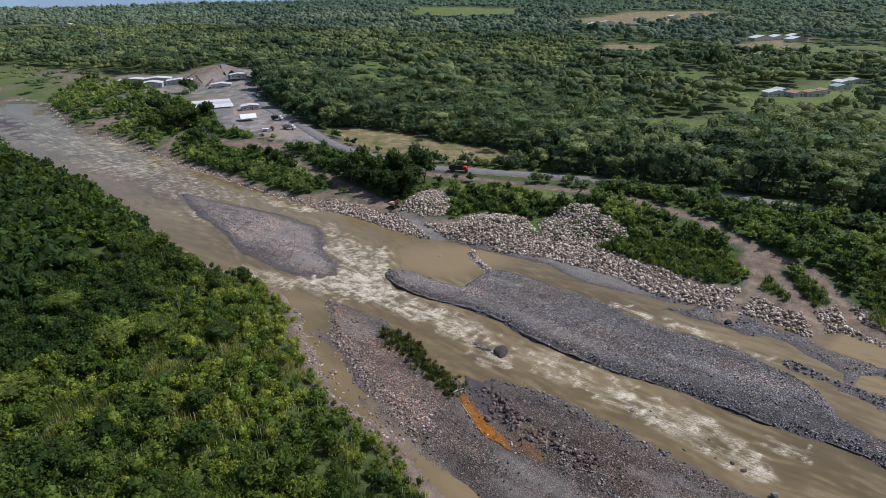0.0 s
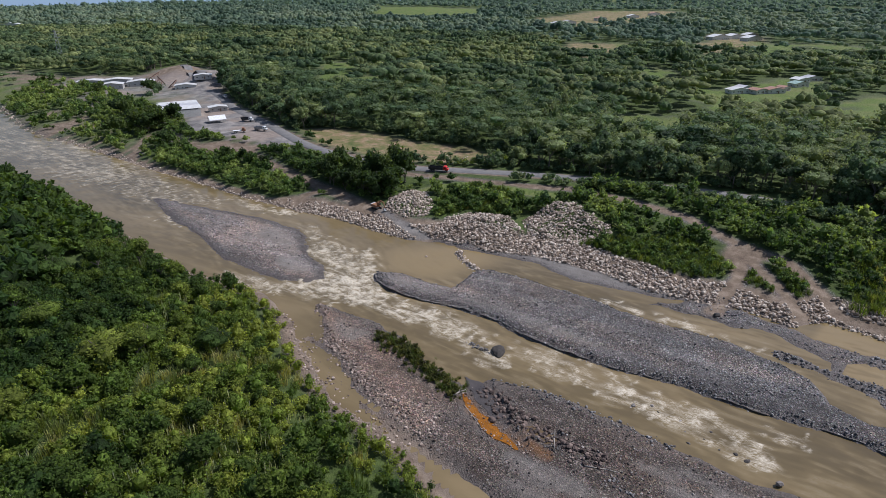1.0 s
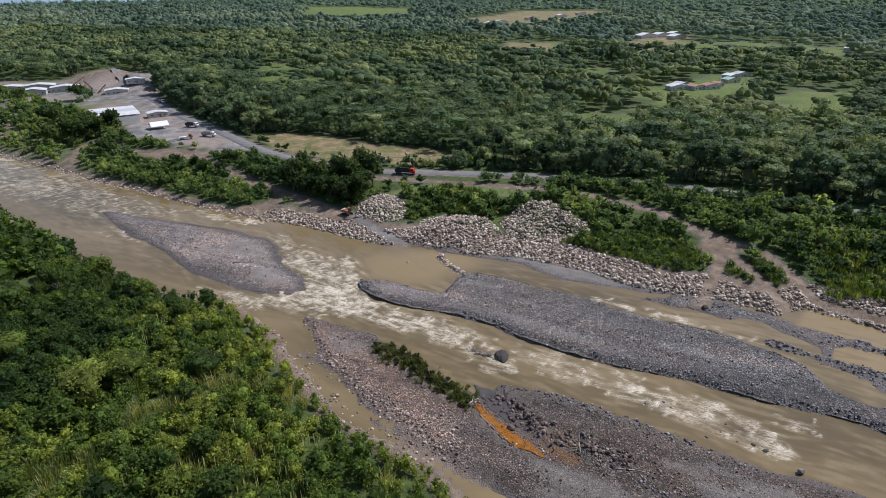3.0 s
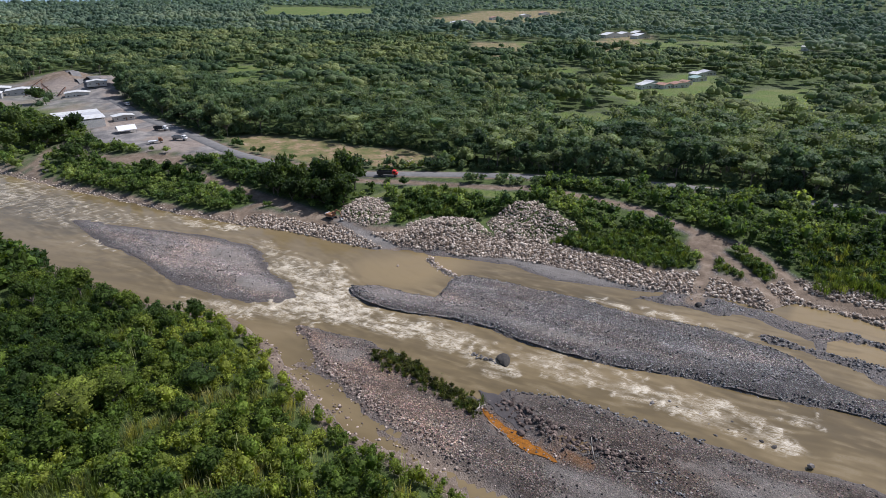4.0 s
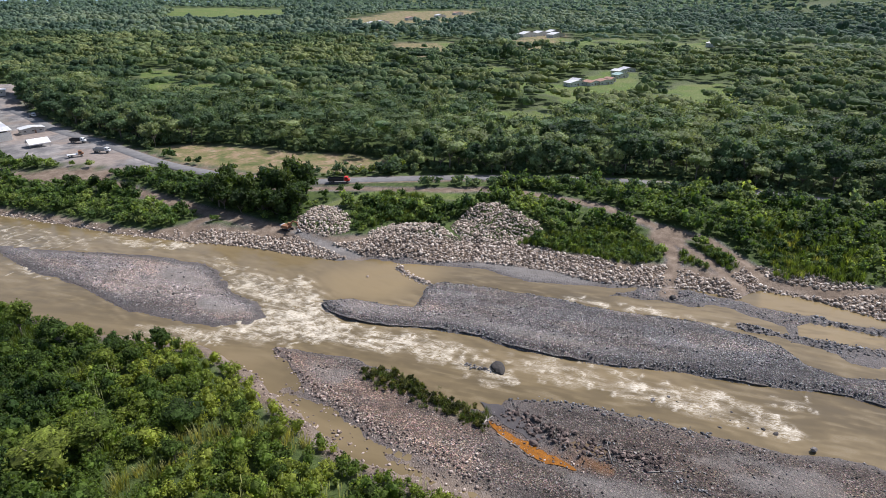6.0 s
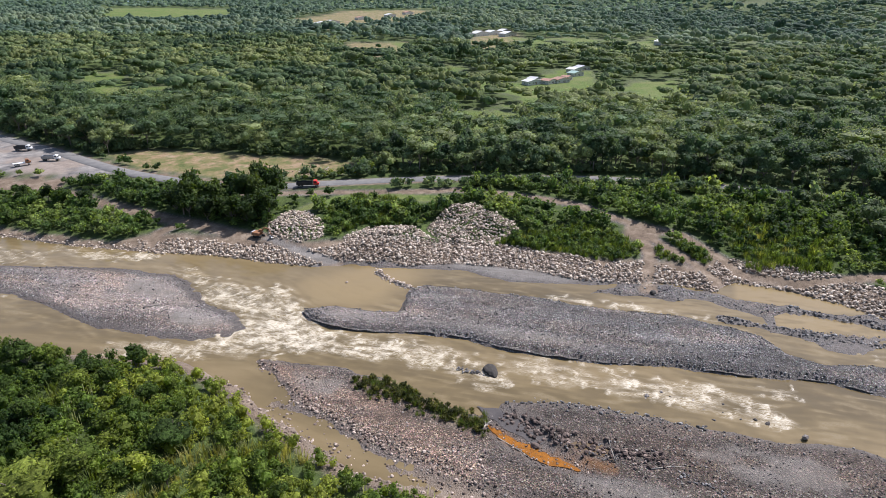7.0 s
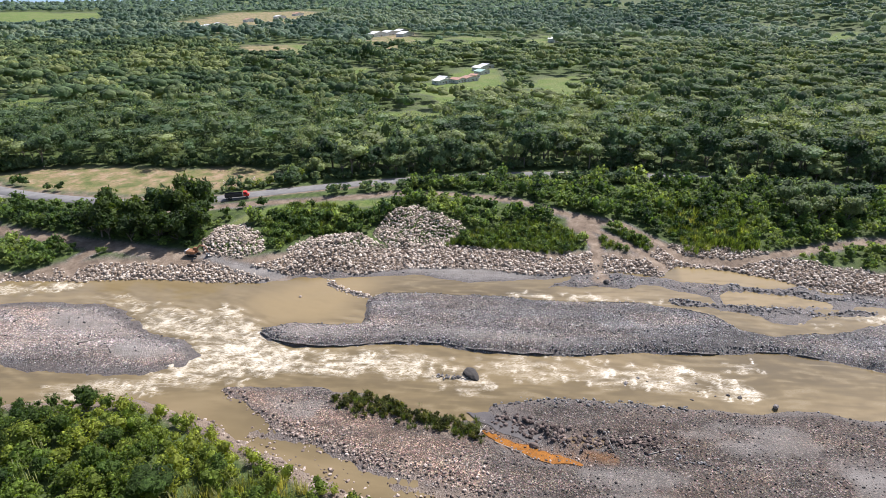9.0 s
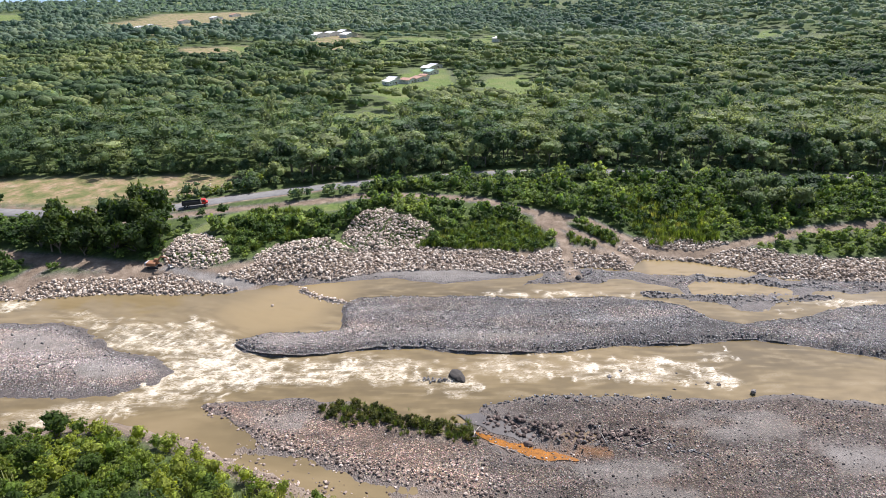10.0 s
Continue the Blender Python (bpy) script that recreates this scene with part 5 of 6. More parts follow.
# bushes that close the forest's edge down to the ground
def forest_edge(px, py):
    c, road = wood_cover(px, py)
    rim = inside(px, py, FIELD)
    side = inside(px, py, YARD)
    return ((rim < -0.5) & (rim > -11) | (road > 8) & (road < 15) & (px > 40) | (side < -1) & (side > -10) & (c["d_right"] > 90)) & (c["d_right"] > 57) & (c["woods"] > 0.4) & (px > -200) & (px < 260) & (py < 520) & (road > 7)


ix_, iy_ = scatter((-200, 60, 260, 520), 3.6, forest_edge, 120)
stuff("edge_scrub", planted(BUSHES, ix_, iy_, np.random.default_rng(37).uniform(0.7, 1.5, len(ix_)), 31), LEAF_EDGE, "green undergrowth along the forest edge", "scrub")

# ---- stones ----
ICO_V = np.array([(0, -0.526, 0.851), (0, 0.526, 0.851), (0, -0.526, -0.851), (0, 0.526, -0.851), (-0.526, 0.851, 0), (0.526, 0.851, 0), (-0.526, -0.851, 0), (0.526, -0.851, 0),
                  (-0.851, 0, 0.526), (-0.851, 0, -0.526), (0.851, 0, 0.526), (0.851, 0, -0.526)])


def ico_faces():
    """The twenty faces: triples of corners that all lie one edge apart."""
    near_ = np.linalg.norm(ICO_V[:, None] - ICO_V[None], axis=2) < 1.2
    out = []
    for a in range(12):
        for b in range(a + 1, 12):
            for c in range(b + 1, 12):
                if near_[a, b] and near_[b, c] and near_[a, c]:
                    n = np.cross(ICO_V[b] - ICO_V[a], ICO_V[c] - ICO_V[a])
                    out.append((a, b, c) if n @ (ICO_V[a] + ICO_V[b] + ICO_V[c]) > 0 else (a, c, b))
    return np.array(out)


ICO_F = ico_faces()


def stone_shape(g):
    v = ICO_V * g.uniform(0.78, 1.18, (12, 1)) * np.array([g.uniform(0.85, 1.3), g.uniform(0.75, 1.0), g.uniform(0.55, 0.85)])
    return v


def stones(name, px, py, sizes, material, label, category, seed, lift=0.15, levels=None):
    """Many loose stones in one mesh."""
    g = np.random.default_rng(seed)
    pz = height_at(px, py) + (0 if levels is None else levels)
    shapes = [stone_shape(g) for _ in range(24)]
    which = g.integers(0, 24, len(px))
    turn = g.uniform(0, 6.283, len(px))
    base = np.stack(shapes)[which]
    c, s = np.cos(turn)[:, None], np.sin(turn)[:, None]
    tip = g.normal(size=len(px))[:, None] * 0.35
    x, y, z = base[:, :, 0], base[:, :, 1], base[:, :, 2]
    x, z = x * np.cos(tip) - z * np.sin(tip), x * np.sin(tip) + z * np.cos(tip)
    q = (sizes / 2)[:, None]
    v = np.stack([(x * c - y * s) * q + px[:, None], (x * s + y * c) * q + py[:, None], (z + lift * 2) * q + pz[:, None]], 2).reshape(-1, 3)
    f = (ICO_F[None] + (np.arange(len(px)) * 12)[:, None, None]).reshape(-1, 3)
    return tagged(new(name, fill_mesh(name, v, f, 3, [material])), label, category, kind="stuff")


def above_water(px, py):
    return height_at(px, py) > 0.05


def loose(poly, gap, seed, share=1.0):
    p = np.array(poly)
    g = np.random.default_rng(seed + 500)
    return scatter((p[:, 0].min(), p[:, 1].min(), p[:, 0].max(), p[:, 1].max()), gap,
                   lambda a, b: (inside(a, b, poly) > -1.5) & above_water(a, b) & (g.uniform(size=a.size) < share * np.clip(0.55 + 1.7 * rolling(a, b, 9, seed), 0.04, 1) * (1 - 0.85 * sand_at(a, b))), seed)


def graded(n, seed, lo, hi, power=3.0):
    return lo + (hi - lo) * np.random.default_rng(seed).uniform(size=n) ** power


for name, poly, gap, hi, seed, label in (
        ("island_stones", ISLAND, 1.0, 0.75, 201, "grey river stones on the upstream gravel island"),
        ("middle_bar_stones", MIDDLE_BAR, 0.85, 0.75, 202, "grey river stones on the long gravel bar"),
        ("near_bar_stones", NEAR_BAR, 0.85, 0.65, 203, "grey and brown stones on the near gravel bar"),
        ("low_island_stones", LOW_ISLAND, 0.9, 0.9, 204, "grey stones between the side channels"),
        ("shoal_stones", SHOAL, 0.8, 1.0, 209, "pale stones in the shallow channel below the thicket"),
        ("strip_stones", SHORE_STRIP, 1.1, 0.8, 205, "grey stones on the muddy strip")):
    px, py = loose(poly, gap, seed)
    stones(name, px, py, graded(len(px), seed, 0.2, hi, 4.0), GRAVEL_DARK if seed == 203 else PINK_STONE if seed == 209 else GRAVEL_MANY, label, "stones", seed)


def pebbles(name, poly, gap, seed, material, label):
    """Small cobbles showing only their upper half, four faces each."""
    px, py = loose(poly, gap, seed, 1.15)
    g = np.random.default_rng(seed)
    n = len(px)
    turn, size = g.uniform(0, 6.283, n), graded(n, seed + 7, 0.17, 0.46, 2.2) / 2
    pz = height_at(px, py) - 0.04
    v = np.empty((n, 5, 3))
    for k in range(4):
        w, q = turn + k * math.pi / 2 + g.uniform(-0.35, 0.35, n), size * g.uniform(0.75, 1.25, n)
        v[:, k] = np.stack([px + q * np.cos(w), py + q * np.sin(w), pz], 1)
    v[:, 4] = np.stack([px + size * g.uniform(-0.4, 0.4, n), py + size * g.uniform(-0.4, 0.4, n), pz + size * g.uniform(0.6, 1.1, n)], 1)
    f = np.array([(0, 1, 4), (1, 2, 4), (2, 3, 4), (3, 0, 4)])
    f = (f[None] + (np.arange(n) * 5)[:, None, None]).reshape(-1, 3)
    return tagged(new(name, fill_mesh(name, v.reshape(-1, 3), f, 3, [material])), label, "cobbles", kind="stuff")


for name, poly, seed, material, label in (
        ("island_cobbles", ISLAND, 261, GRAVEL_MANY, "small grey cobbles strewn over the upstream island"),
        ("middle_bar_cobbles", MIDDLE_BAR, 262, GRAVEL_MANY, "small grey cobbles covering the long bar"),
        ("near_bar_cobbles", NEAR_BAR, 263, GRAVEL_DARK, "small brown-grey cobbles covering the near bar"),
        ("low_island_cobbles", LOW_ISLAND, 264, GRAVEL_MANY, "small grey cobbles between the side channels"),
        ("strip_cobbles", SHORE_STRIP, 265, GRAVEL_MANY, "small grey cobbles on the muddy strip")):
    pebbles(name, poly, 0.5 if seed in (262, 263) else 0.6, seed, material, label)


def along_line(points, gap, width, seed, layers=1):
    g = np.random.default_rng(seed)
    line = np.repeat(smooth_line(points, gap), layers, axis=0)
    return (line + g.normal(size=line.shape) * width).T


px, py = along_line([(-384, 544), (-341, 530), (-267, 437), (-213, 392), (-171, 355), (-144, 330), (-105, 298), (-83, 278), (-65, 265), (-54, 257)], 0.8, 1.6, 206, 7)
stones("bank_stones", px, py, graded(len(px), 207, 0.3, 1.1, 2.5), RIPRAP_MANY, "pinkish stones along the foot of the bank", "stones", 208)
# cut edges and spits lined with larger stones
for points, width, lo, hi, n, seed in (
        ([(-36, 171), (-34, 162), (-32, 153), (-27, 143), (-20, 131), (-12, 120), (-4, 109)], 1.6, 0.3, 0.95, 5, 211),
        ([(-19.5, 192), (-17, 184), (-13, 178), (-4, 172), (7.5, 165), (17, 158), (23, 149.5), (33, 140), (44, 131.5), (57, 124), (70, 113), (84, 104), (94, 93)], 0.7, 0.3, 0.8, 2, 212),
        ([(-46, 168), (-42, 160), (-38, 148), (-33, 136), (-27, 125), (-18, 115), (-10, 106)], 1.7, 0.35, 1.0, 4, 213),
        ([(-31, 150), (-27, 140), (-22, 131)], 3.0, 0.3, 0.9, 3, 214),
        (STONE_SPIT, 0.8, 0.5, 1.2, 5, 215),
        ([(12, 130), (22, 124), (35, 114), (48, 101)], 1.2, 0.4, 1.0, 3, 216),
        (POND_RIDGES[1], 1.2, 0.3, 1.0, 5, 217),
        (POND_RIDGES[0], 1.2, 0.3, 1.1, 5, 218),
        (BROWN_POOL + BROWN_POOL[:1], 0.8, 0.3, 0.8, 2, 219),
        ([(31, 93), (34.5, 87), (33.7, 82.5)], 0.5, 0.3, 0.9, 3, 220)):
    px, py = along_line(points, 0.8, width, seed, n)
    stones("shore_stones", px, py, graded(len(px), seed, lo, hi, 2.0), PINK_STONE if seed in (211, 213, 214) else RIPRAP_MANY if seed == 215 else GRAVEL_MANY, "grey stones lining the water's edge", "stones", seed)
px, py = along_line([(10, 124), (13, 118), (16, 113), (20, 108), (26, 102), (32, 98)], 0.35, 1.3, 221, 3)
stones("rusty_stones", px, py, graded(len(px), 221, 0.5, 1.5, 1.6), RUSTY_STONE, "dark rust-stained stones beside the orange pool", "stones", 221)
g = np.random.default_rng(223)
px, py = along_line([(44, 118), (52, 109), (60, 100), (66, 96)], 2.2, 2.2, 223)
stones("rapid_rocks", px, py, graded(len(px), 223, 0.7, 1.7), GRAVEL_DARK, "dark wet rocks in the rapids", "stones", 223, 0.0, 0.9)


# dumped rock on the right bank
def rock_places(gap, seed):
    def keep(a, b):
        d = inside(a, b, RIGHT_LAND)
        piles = np.maximum.reduce([inside(a, b, p) for _, p in ROCK_BANDS])
        j = rolling(a, b, 8, 231)
        track = np.minimum.reduce([beside(a, b, t) for t in (RIVER_TRACK, SPUR, POND_TRACK, LOWER_TRACK, SIDE_ROAD)])
        up = np.interp(a, [-60, -40, -12, 5, 60, 95, 110, 135, 175, 200], [6, 7.5, 9, 11, 11, 9, 9, 13, 12, 3])
        band = (d > -1.2 + j) & (d < up + 5 * j) & (a > -62) & (a < 190) & (track > 1.9)
        return band | (piles > 0.8 * j)
    return scatter((-150, 60, 190, 340), gap, keep, seed)


px, py = rock_places(0.78, 233)
sizes = graded(len(px), 234, 0.5, 1.35, 1.8) * np.interp(px, [-120, -60, -30], [0.55, 0.75, 1.0])
dist = np.hypot(px - 22, py - 212)
first = np.argsort(dist)[:300]
others = np.setdiff1d(np.arange(len(px)), first)
stones("riprap", px[others], py[others], sizes[others], RIPRAP_MANY, "pale dumped boulders armouring the river bank", "rocks", 235)
px2, py2 = rock_places(1.45, 236)
stones("riprap_upper", px2, py2, graded(len(px2), 237, 0.6, 1.4, 1.5), RIPRAP_MANY, "pale boulders heaped in loose piles", "rocks", 238, 0.15, 0.45)
pile = tagged(new("rock_pile"), "heap of pale boulders above the still pool", "rock pile")
g = np.random.default_rng(239)
ROCK_MESHES = [fill_mesh("boulder", stone_shape(g), ICO_F, 3, [RIPRAP_ONE]) for _ in range(8)]
pz = height_at(px[first], py[first])
for k, (x, y, z, s) in enumerate(zip(px[first], py[first], pz, sizes[first])):
    part("boulder", ROCK_MESHES[k % 8], pile, "", pose(x, y, z + 0.15 * s, g.uniform(-25, 25), g.uniform(-25, 25), g.uniform(0, 360)) @ Matrix.Scale(s / 2, 4))

px, py = along_line([(8, 312), (20, 309), (30, 305)], 0.5, 1.2, 245)
stones("rubble", px, py, graded(len(px), 246, 0.4, 1.2), RIPRAP_MANY, "pale rubble tipped on the field's edge", "rubble", 247)

# ---- built things ----


def boxes(name, rows, material, bevel=0.04):
    """One mesh of bevelled boxes: centre, size and a turn about z in degrees."""
    bm = bmesh.new()
    for cx, cy, cz, sx, sy, sz, *turn in rows:
        m = pose(cx, cy, cz, 0, turn[1] if len(turn) > 1 else 0, turn[0] if turn else 0) @ Matrix.Diagonal((sx, sy, sz, 1))
        bmesh.ops.create_cube(bm, size=1, matrix=m)
    if bevel:
        bmesh.ops.bevel(bm, geom=bm.edges[:], offset=bevel, segments=1, affect="EDGES", clamp_overlap=True)
    me = bpy.data.meshes.new(name)
    bm.to_mesh(me)
    bm.free()
    me.materials.append(material)
    return me


def rods(name, rows, material, sides=6):
    """One mesh of straight rods: from, to, radius at each end."""
    v, f = [], []
    for p0, p1, r0, r1 in rows:
        limb(v, f, p0, p1, r0, r1, sides)
    me = fill_mesh(name, np.array([tuple(p) for p in v]), f, 4, [material], True)
    bm = bmesh.new()
    bm.from_mesh(me)
    bmesh.ops.holes_fill(bm, edges=[e for e in bm.edges if e.is_boundary])
    bm.to_mesh(me)
    bm.free()
    return me


def gable(name, wide, deep, rise, thick, over, material):
    """A pitched roof of two slabs; its eaves lie at z = 0."""
    bm = bmesh.new()
    w, d = wide / 2 + over, deep / 2 + over
    drop = rise * over / (wide / 2)
    for s in (-1, 1):
        low, top = (s * w, -drop), (0, rise)
        ring = [bm.verts.new((x, y, z + lift)) for y in (-d, d) for lift in (0, thick) for x, z in (low, top)]
        a, b, c, e, p, q, r, t = ring
        for face in ((a, b, e, c), (p, r, t, q), (a, p, q, b), (c, e, t, r), (a, c, r, p), (b, q, t, e)):
            bm.faces.new(face)
    bmesh.ops.recalc_face_normals(bm, faces=bm.faces[:])
    me = bpy.data.meshes.new(name)
    bm.to_mesh(me)
    bm.free()
    me.materials.append(material)
    return me


def wall_shell(name, wide, deep, high, rise, material):
    """Outer walls with gable ends, 0.2 m thick, open within."""
    bm = bmesh.new()
    w, d, t = wide / 2, deep / 2, 0.2
    for s in (-1, 1):
        bmesh.ops.create_cube(bm, size=1, matrix=pose(s * (w - t / 2), 0, high / 2 - 0.3) @ Matrix.Diagonal((t, deep, high + 0.6, 1)))
        out, inn = s * d, s * (d - t)
        prof = [(-w + t, -0.6), (w - t, -0.6), (w - t, high), (0, high + rise), (-w + t, high)]
        front = [bm.verts.new((x, out, z)) for x, z in prof]
        back = [bm.verts.new((x, inn, z)) for x, z in prof]
        bm.faces.new(front), bm.faces.new(back[::-1])
        for k in range(5):
            bm.faces.new((front[k], back[k], back[(k + 1) % 5], front[(k + 1) % 5]))
    bmesh.ops.recalc_face_normals(bm, faces=bm.faces[:])
    me = bpy.data.meshes.new(name)
    bm.to_mesh(me)
    bm.free()
    me.materials.append(material)
    return me


def house(x, y, turn, wide, deep, high, roof_mat, wall_mat, label, rise=1.2, name="house"):
    z = float(height_at(np.array([x]), np.array([y]))[0])
    h = tagged(new(name), label, "house" if name == "house" else "shed")
    h.matrix_basis = pose(x, y, z, 0, 0, turn)
    part("wall", wall_shell("wall", wide, deep, high, rise, wall_mat), h)
    part("roof", gable("roof", wide, deep, rise, 0.12, 0.6, roof_mat), h, "", pose(0, 0, high + 0.02))
    door = part("door", boxes("door", [(0, 0, 1.0, 1.0, 0.06, 2.0)], DOOR_BROWN, 0.01), h, "", pose(0.1 * wide, -deep / 2 - 0.02, 0.1))
    n = max(1, int(wide // 4))
    for k in range(n):
        wx_ = (k + 0.5) / n * wide - wide / 2
        if abs(wx_ - 0.1 * wide) < 1.2:
            wx_ -= 1.8
        win = part("window", boxes("window", [(0, 0, 0, 1.3, 0.08, 1.0)], WALL_PAINT, 0.01), h, "", pose(wx_, -deep / 2 - 0.02, 1.6))
        part("pane", boxes("pane", [(0, -0.03, 0, 1.1, 0.05, 0.8)], WINDOW_DARK, 0.0), win)
    for s in (-1, 1):
        win = part("window", boxes("window", [(0, 0, 0, 0.08, 1.3, 1.0)], WALL_PAINT, 0.01), h, "", pose(s * (wide / 2 + 0.02), 0, 1.6))
        part("pane", boxes("pane", [(s * 0.03, 0, 0, 0.05, 1.1, 0.8)], WINDOW_DARK, 0.0), win)
    return h


def warehouse(x, y, turn, wide, deep, high):
    """The quarry's long shed: low block wall, open above, posts and a sheet roof in bays."""
    z = float(height_at(np.array([x]), np.array([y]))[0])
    w = tagged(new("warehouse"), "long open-sided shed with a white sheet roof", "shed")
    w.matrix_basis = pose(x, y, z, 0, 0, turn)
    part("front_wall", boxes("front_wall", [(0, -deep / 2, 2.2, wide, 0.2, 5.0)], WALL_PAINT), w, "white block wall")
    part("back_wall", boxes("back_wall", [(0, deep / 2, 2.2, wide, 0.2, 5.2)], WALL_GREY), w)
    for s in (-1, 1):
        part("side_wall", boxes("side_wall", [(s * (wide / 2 - 0.1), 0, 1.5, 0.2, deep - 0.24, 3.8)], WALL_PAINT), w)
    for k in range(6):
        for s in (-1, 1):
            part("post", boxes("post", [(0, 0, 2.5, 0.22, 0.22, 5.2)], STEEL, 0.02), w, "", pose((k / 5 - 0.5) * (wide - 0.8), s * (deep / 2 - 0.4), 0))
    bays = 3
    for k in range(bays):
        lo = -deep / 2 + deep * k / bays
        mat = WHITE_SHEET if k != 1 else GREY_SHEET
        bw = deep / bays
        slab = boxes("roof", [(0, 0, 0, wide + 1.6, bw + 0.5, 0.12)], mat, 0.02)
        part("roof", slab, w, "", pose(0, lo + bw / 2, high + 0.25 * k + 0.3, 5 if k == 0 else 3, 0, 0))
    return w


def wheel_pair(parent, x, half, r, wide=0.35):
    for s in (-1, 1):
        wl = part("wheel", rods("wheel", [((0, -wide / 2, 0), (0, wide / 2, 0), r, r)], RUBBER, 12), parent, "", pose(x, s * half, r))
        part("rim", rods("rim", [((0, -wide / 2 - 0.02, 0), (0, wide / 2 + 0.02, 0), r * 0.5, r * 0.5)], STEEL, 8), wl)


def truck(x, y, turn, cab_mat, body_mat, label, length=7.5, loaded=True, name="truck"):
    z = float(height_at(np.array([x]), np.array([y]))[0])
    t = tagged(new(name), label, "truck")
    t.matrix_basis = pose(x, y, z + 0.27, 0, 0, turn)
    front = length / 2
    part("chassis", boxes("chassis", [(0, 0, 0.85, length, 0.9, 0.25)], STEEL, 0.02), t)
    cab = part("cab", boxes("cab", [(front - 0.9, 0, 1.75, 1.7, 2.3, 1.5), (front + 0.15, 0, 1.35, 1.0, 2.0, 0.8), (front - 1.0, 0, 2.65, 1.4, 2.1, 0.35)], cab_mat, 0.09), t)
    part("windscreen", boxes("windscreen", [(front - 0.03, 0, 2.05, 0.06, 1.9, 0.7)], WINDOW_DARK, 0.0), cab)
    for s in (-1, 1):
        part("side_window", boxes("side_window", [(front - 0.85, s * 1.15, 2.1, 0.9, 0.05, 0.6)], WINDOW_DARK, 0.0), cab)
        part("headlight", boxes("headlight", [(front + 0.66, s * 0.75, 1.25, 0.05, 0.3, 0.2)], WHITE_PAINT, 0.0), cab)
    part("bumper", boxes("bumper", [(front + 0.75, 0, 0.8, 0.15, 2.2, 0.35)], STEEL, 0.03), t)
    if loaded:
        back = front - 2.0
        n = back + length / 2
        mid = (back - length / 2) / 2
        part("dump_body", boxes("dump_body", [(mid, 0, 1.1, n, 2.3, 0.15), (mid, 1.15, 1.75, n, 0.1, 1.3), (mid, -1.15, 1.75, n, 0.1, 1.3), (back - 0.05, 0, 1.85, 0.1, 2.3, 1.5), (-length / 2 + 0.05, 0, 1.7, 0.1, 2.3, 1.2)], body_mat, 0.03), t)
    else:
        mid = (front - 2.0 - length / 2) / 2
        part("flat_bed", boxes("flat_bed", [(mid, 0, 1.15, front - 2.0 + length / 2, 2.3, 0.2), (front - 2.1, 0, 1.7, 0.12, 2.3, 1.0)], body_mat, 0.03), t)
    wheel_pair(t, front - 0.5, 1.0, 0.5)
    wheel_pair(t, -front + 1.0, 1.0, 0.5)
    wheel_pair(t, -front + 2.2, 1.0, 0.5)
    return t


def excavator(x, y, turn, paint, label):
    z = float(height_at(np.array([x]), np.array([y]))[0])
    e = tagged(new("excavator"), label, "excavator")
    e.matrix_basis = pose(x, y, z, 0, 0, turn)
    for s in (-1, 1):
        part("track", boxes("track", [(0, 0, 0.45, 3.9, 0.6, 0.85)], RUBBER, 0.25), e, "", pose(0, s * 1.15, 0))
    part("undercarriage", boxes("undercarriage", [(0, 0, 0.7, 1.6, 1.7, 0.5)], STEEL, 0.05), e)
    part("house_body", boxes("house_body", [(-0.6, 0, 1.55, 3.2, 2.6, 1.1)], paint, 0.12), e)
    part("counterweight", boxes("counterweight", [(-2.4, 0, 1.55, 0.7, 2.6, 1.2)], STEEL, 0.15), e)
    cab = part("cab", boxes("cab", [(0.6, 0.75, 2.1, 1.5, 1.0, 1.7)], paint, 0.1), e)
    part("window", boxes("window", [(0.6, 1.27, 2.4, 1.1, 0.05, 0.8), (1.37, 0.75, 2.3, 0.05, 0.8, 1.0)], WINDOW_DARK, 0.0), cab)
    part("boom", rods("boom", [((0.9, -0.2, 1.7), (3.0, -0.2, 4.3), 0.32, 0.30), ((3.0, -0.2, 4.3), (5.2, -0.2, 4.0), 0.30, 0.22)], paint, 6), e)
    part("stick", rods("stick", [((4.9, -0.2, 4.3), (5.9, -0.2, 1.6), 0.22, 0.16)], paint, 6), e)
    part("bucket", boxes("bucket", [(5.7, -0.2, 0.9, 0.9, 1.1, 0.15, 0, 30), (5.25, -0.2, 1.15, 0.12, 1.1, 0.9), (5.7, -0.72, 1.15, 0.8, 0.08, 0.7), (5.7, 0.32, 1.15, 0.8, 0.08, 0.7)], STEEL, 0.03), e)
    return e


# the quarry yard
warehouse(-164, 441, 24, 25, 27, 5.6)
house(-141, 452, 24, 12, 7, 3.0, WHITE_SHEET, WALL_GREY, "low grey block hut with a white roof beside the warehouse", 0.8)
house(-196, 556, 12, 17, 9, 3.6, WHITE_SHEET, WALL_PAINT, "white-roofed workshop in the quarry yard", 1.0)
house(-184, 568, 12, 14, 8, 3.2, WHITE_SHEET, WALL_GREY, "grey quarry office with a white sheet roof", 1.0)
for hx_, hy_, wide in ((-288, 588, 26), (-268, 592, 24), (-244, 583, 22), (-262, 566, 18)):
    house(hx_, hy_, 15, wide, 11, 3.8, WHITE_SHEET, WALL_GREY, "long quarry shed with a pale sheet roof", 1.4, "yard_shed")
tent = tagged(new("canopy_tent"), "white tarpaulin shelter on poles in the yard", "tent")
tent.matrix_basis = pose(-131, 413, float(height_at(np.array([-131.0]), np.array([413.0]))[0]), 0, 0, 28)
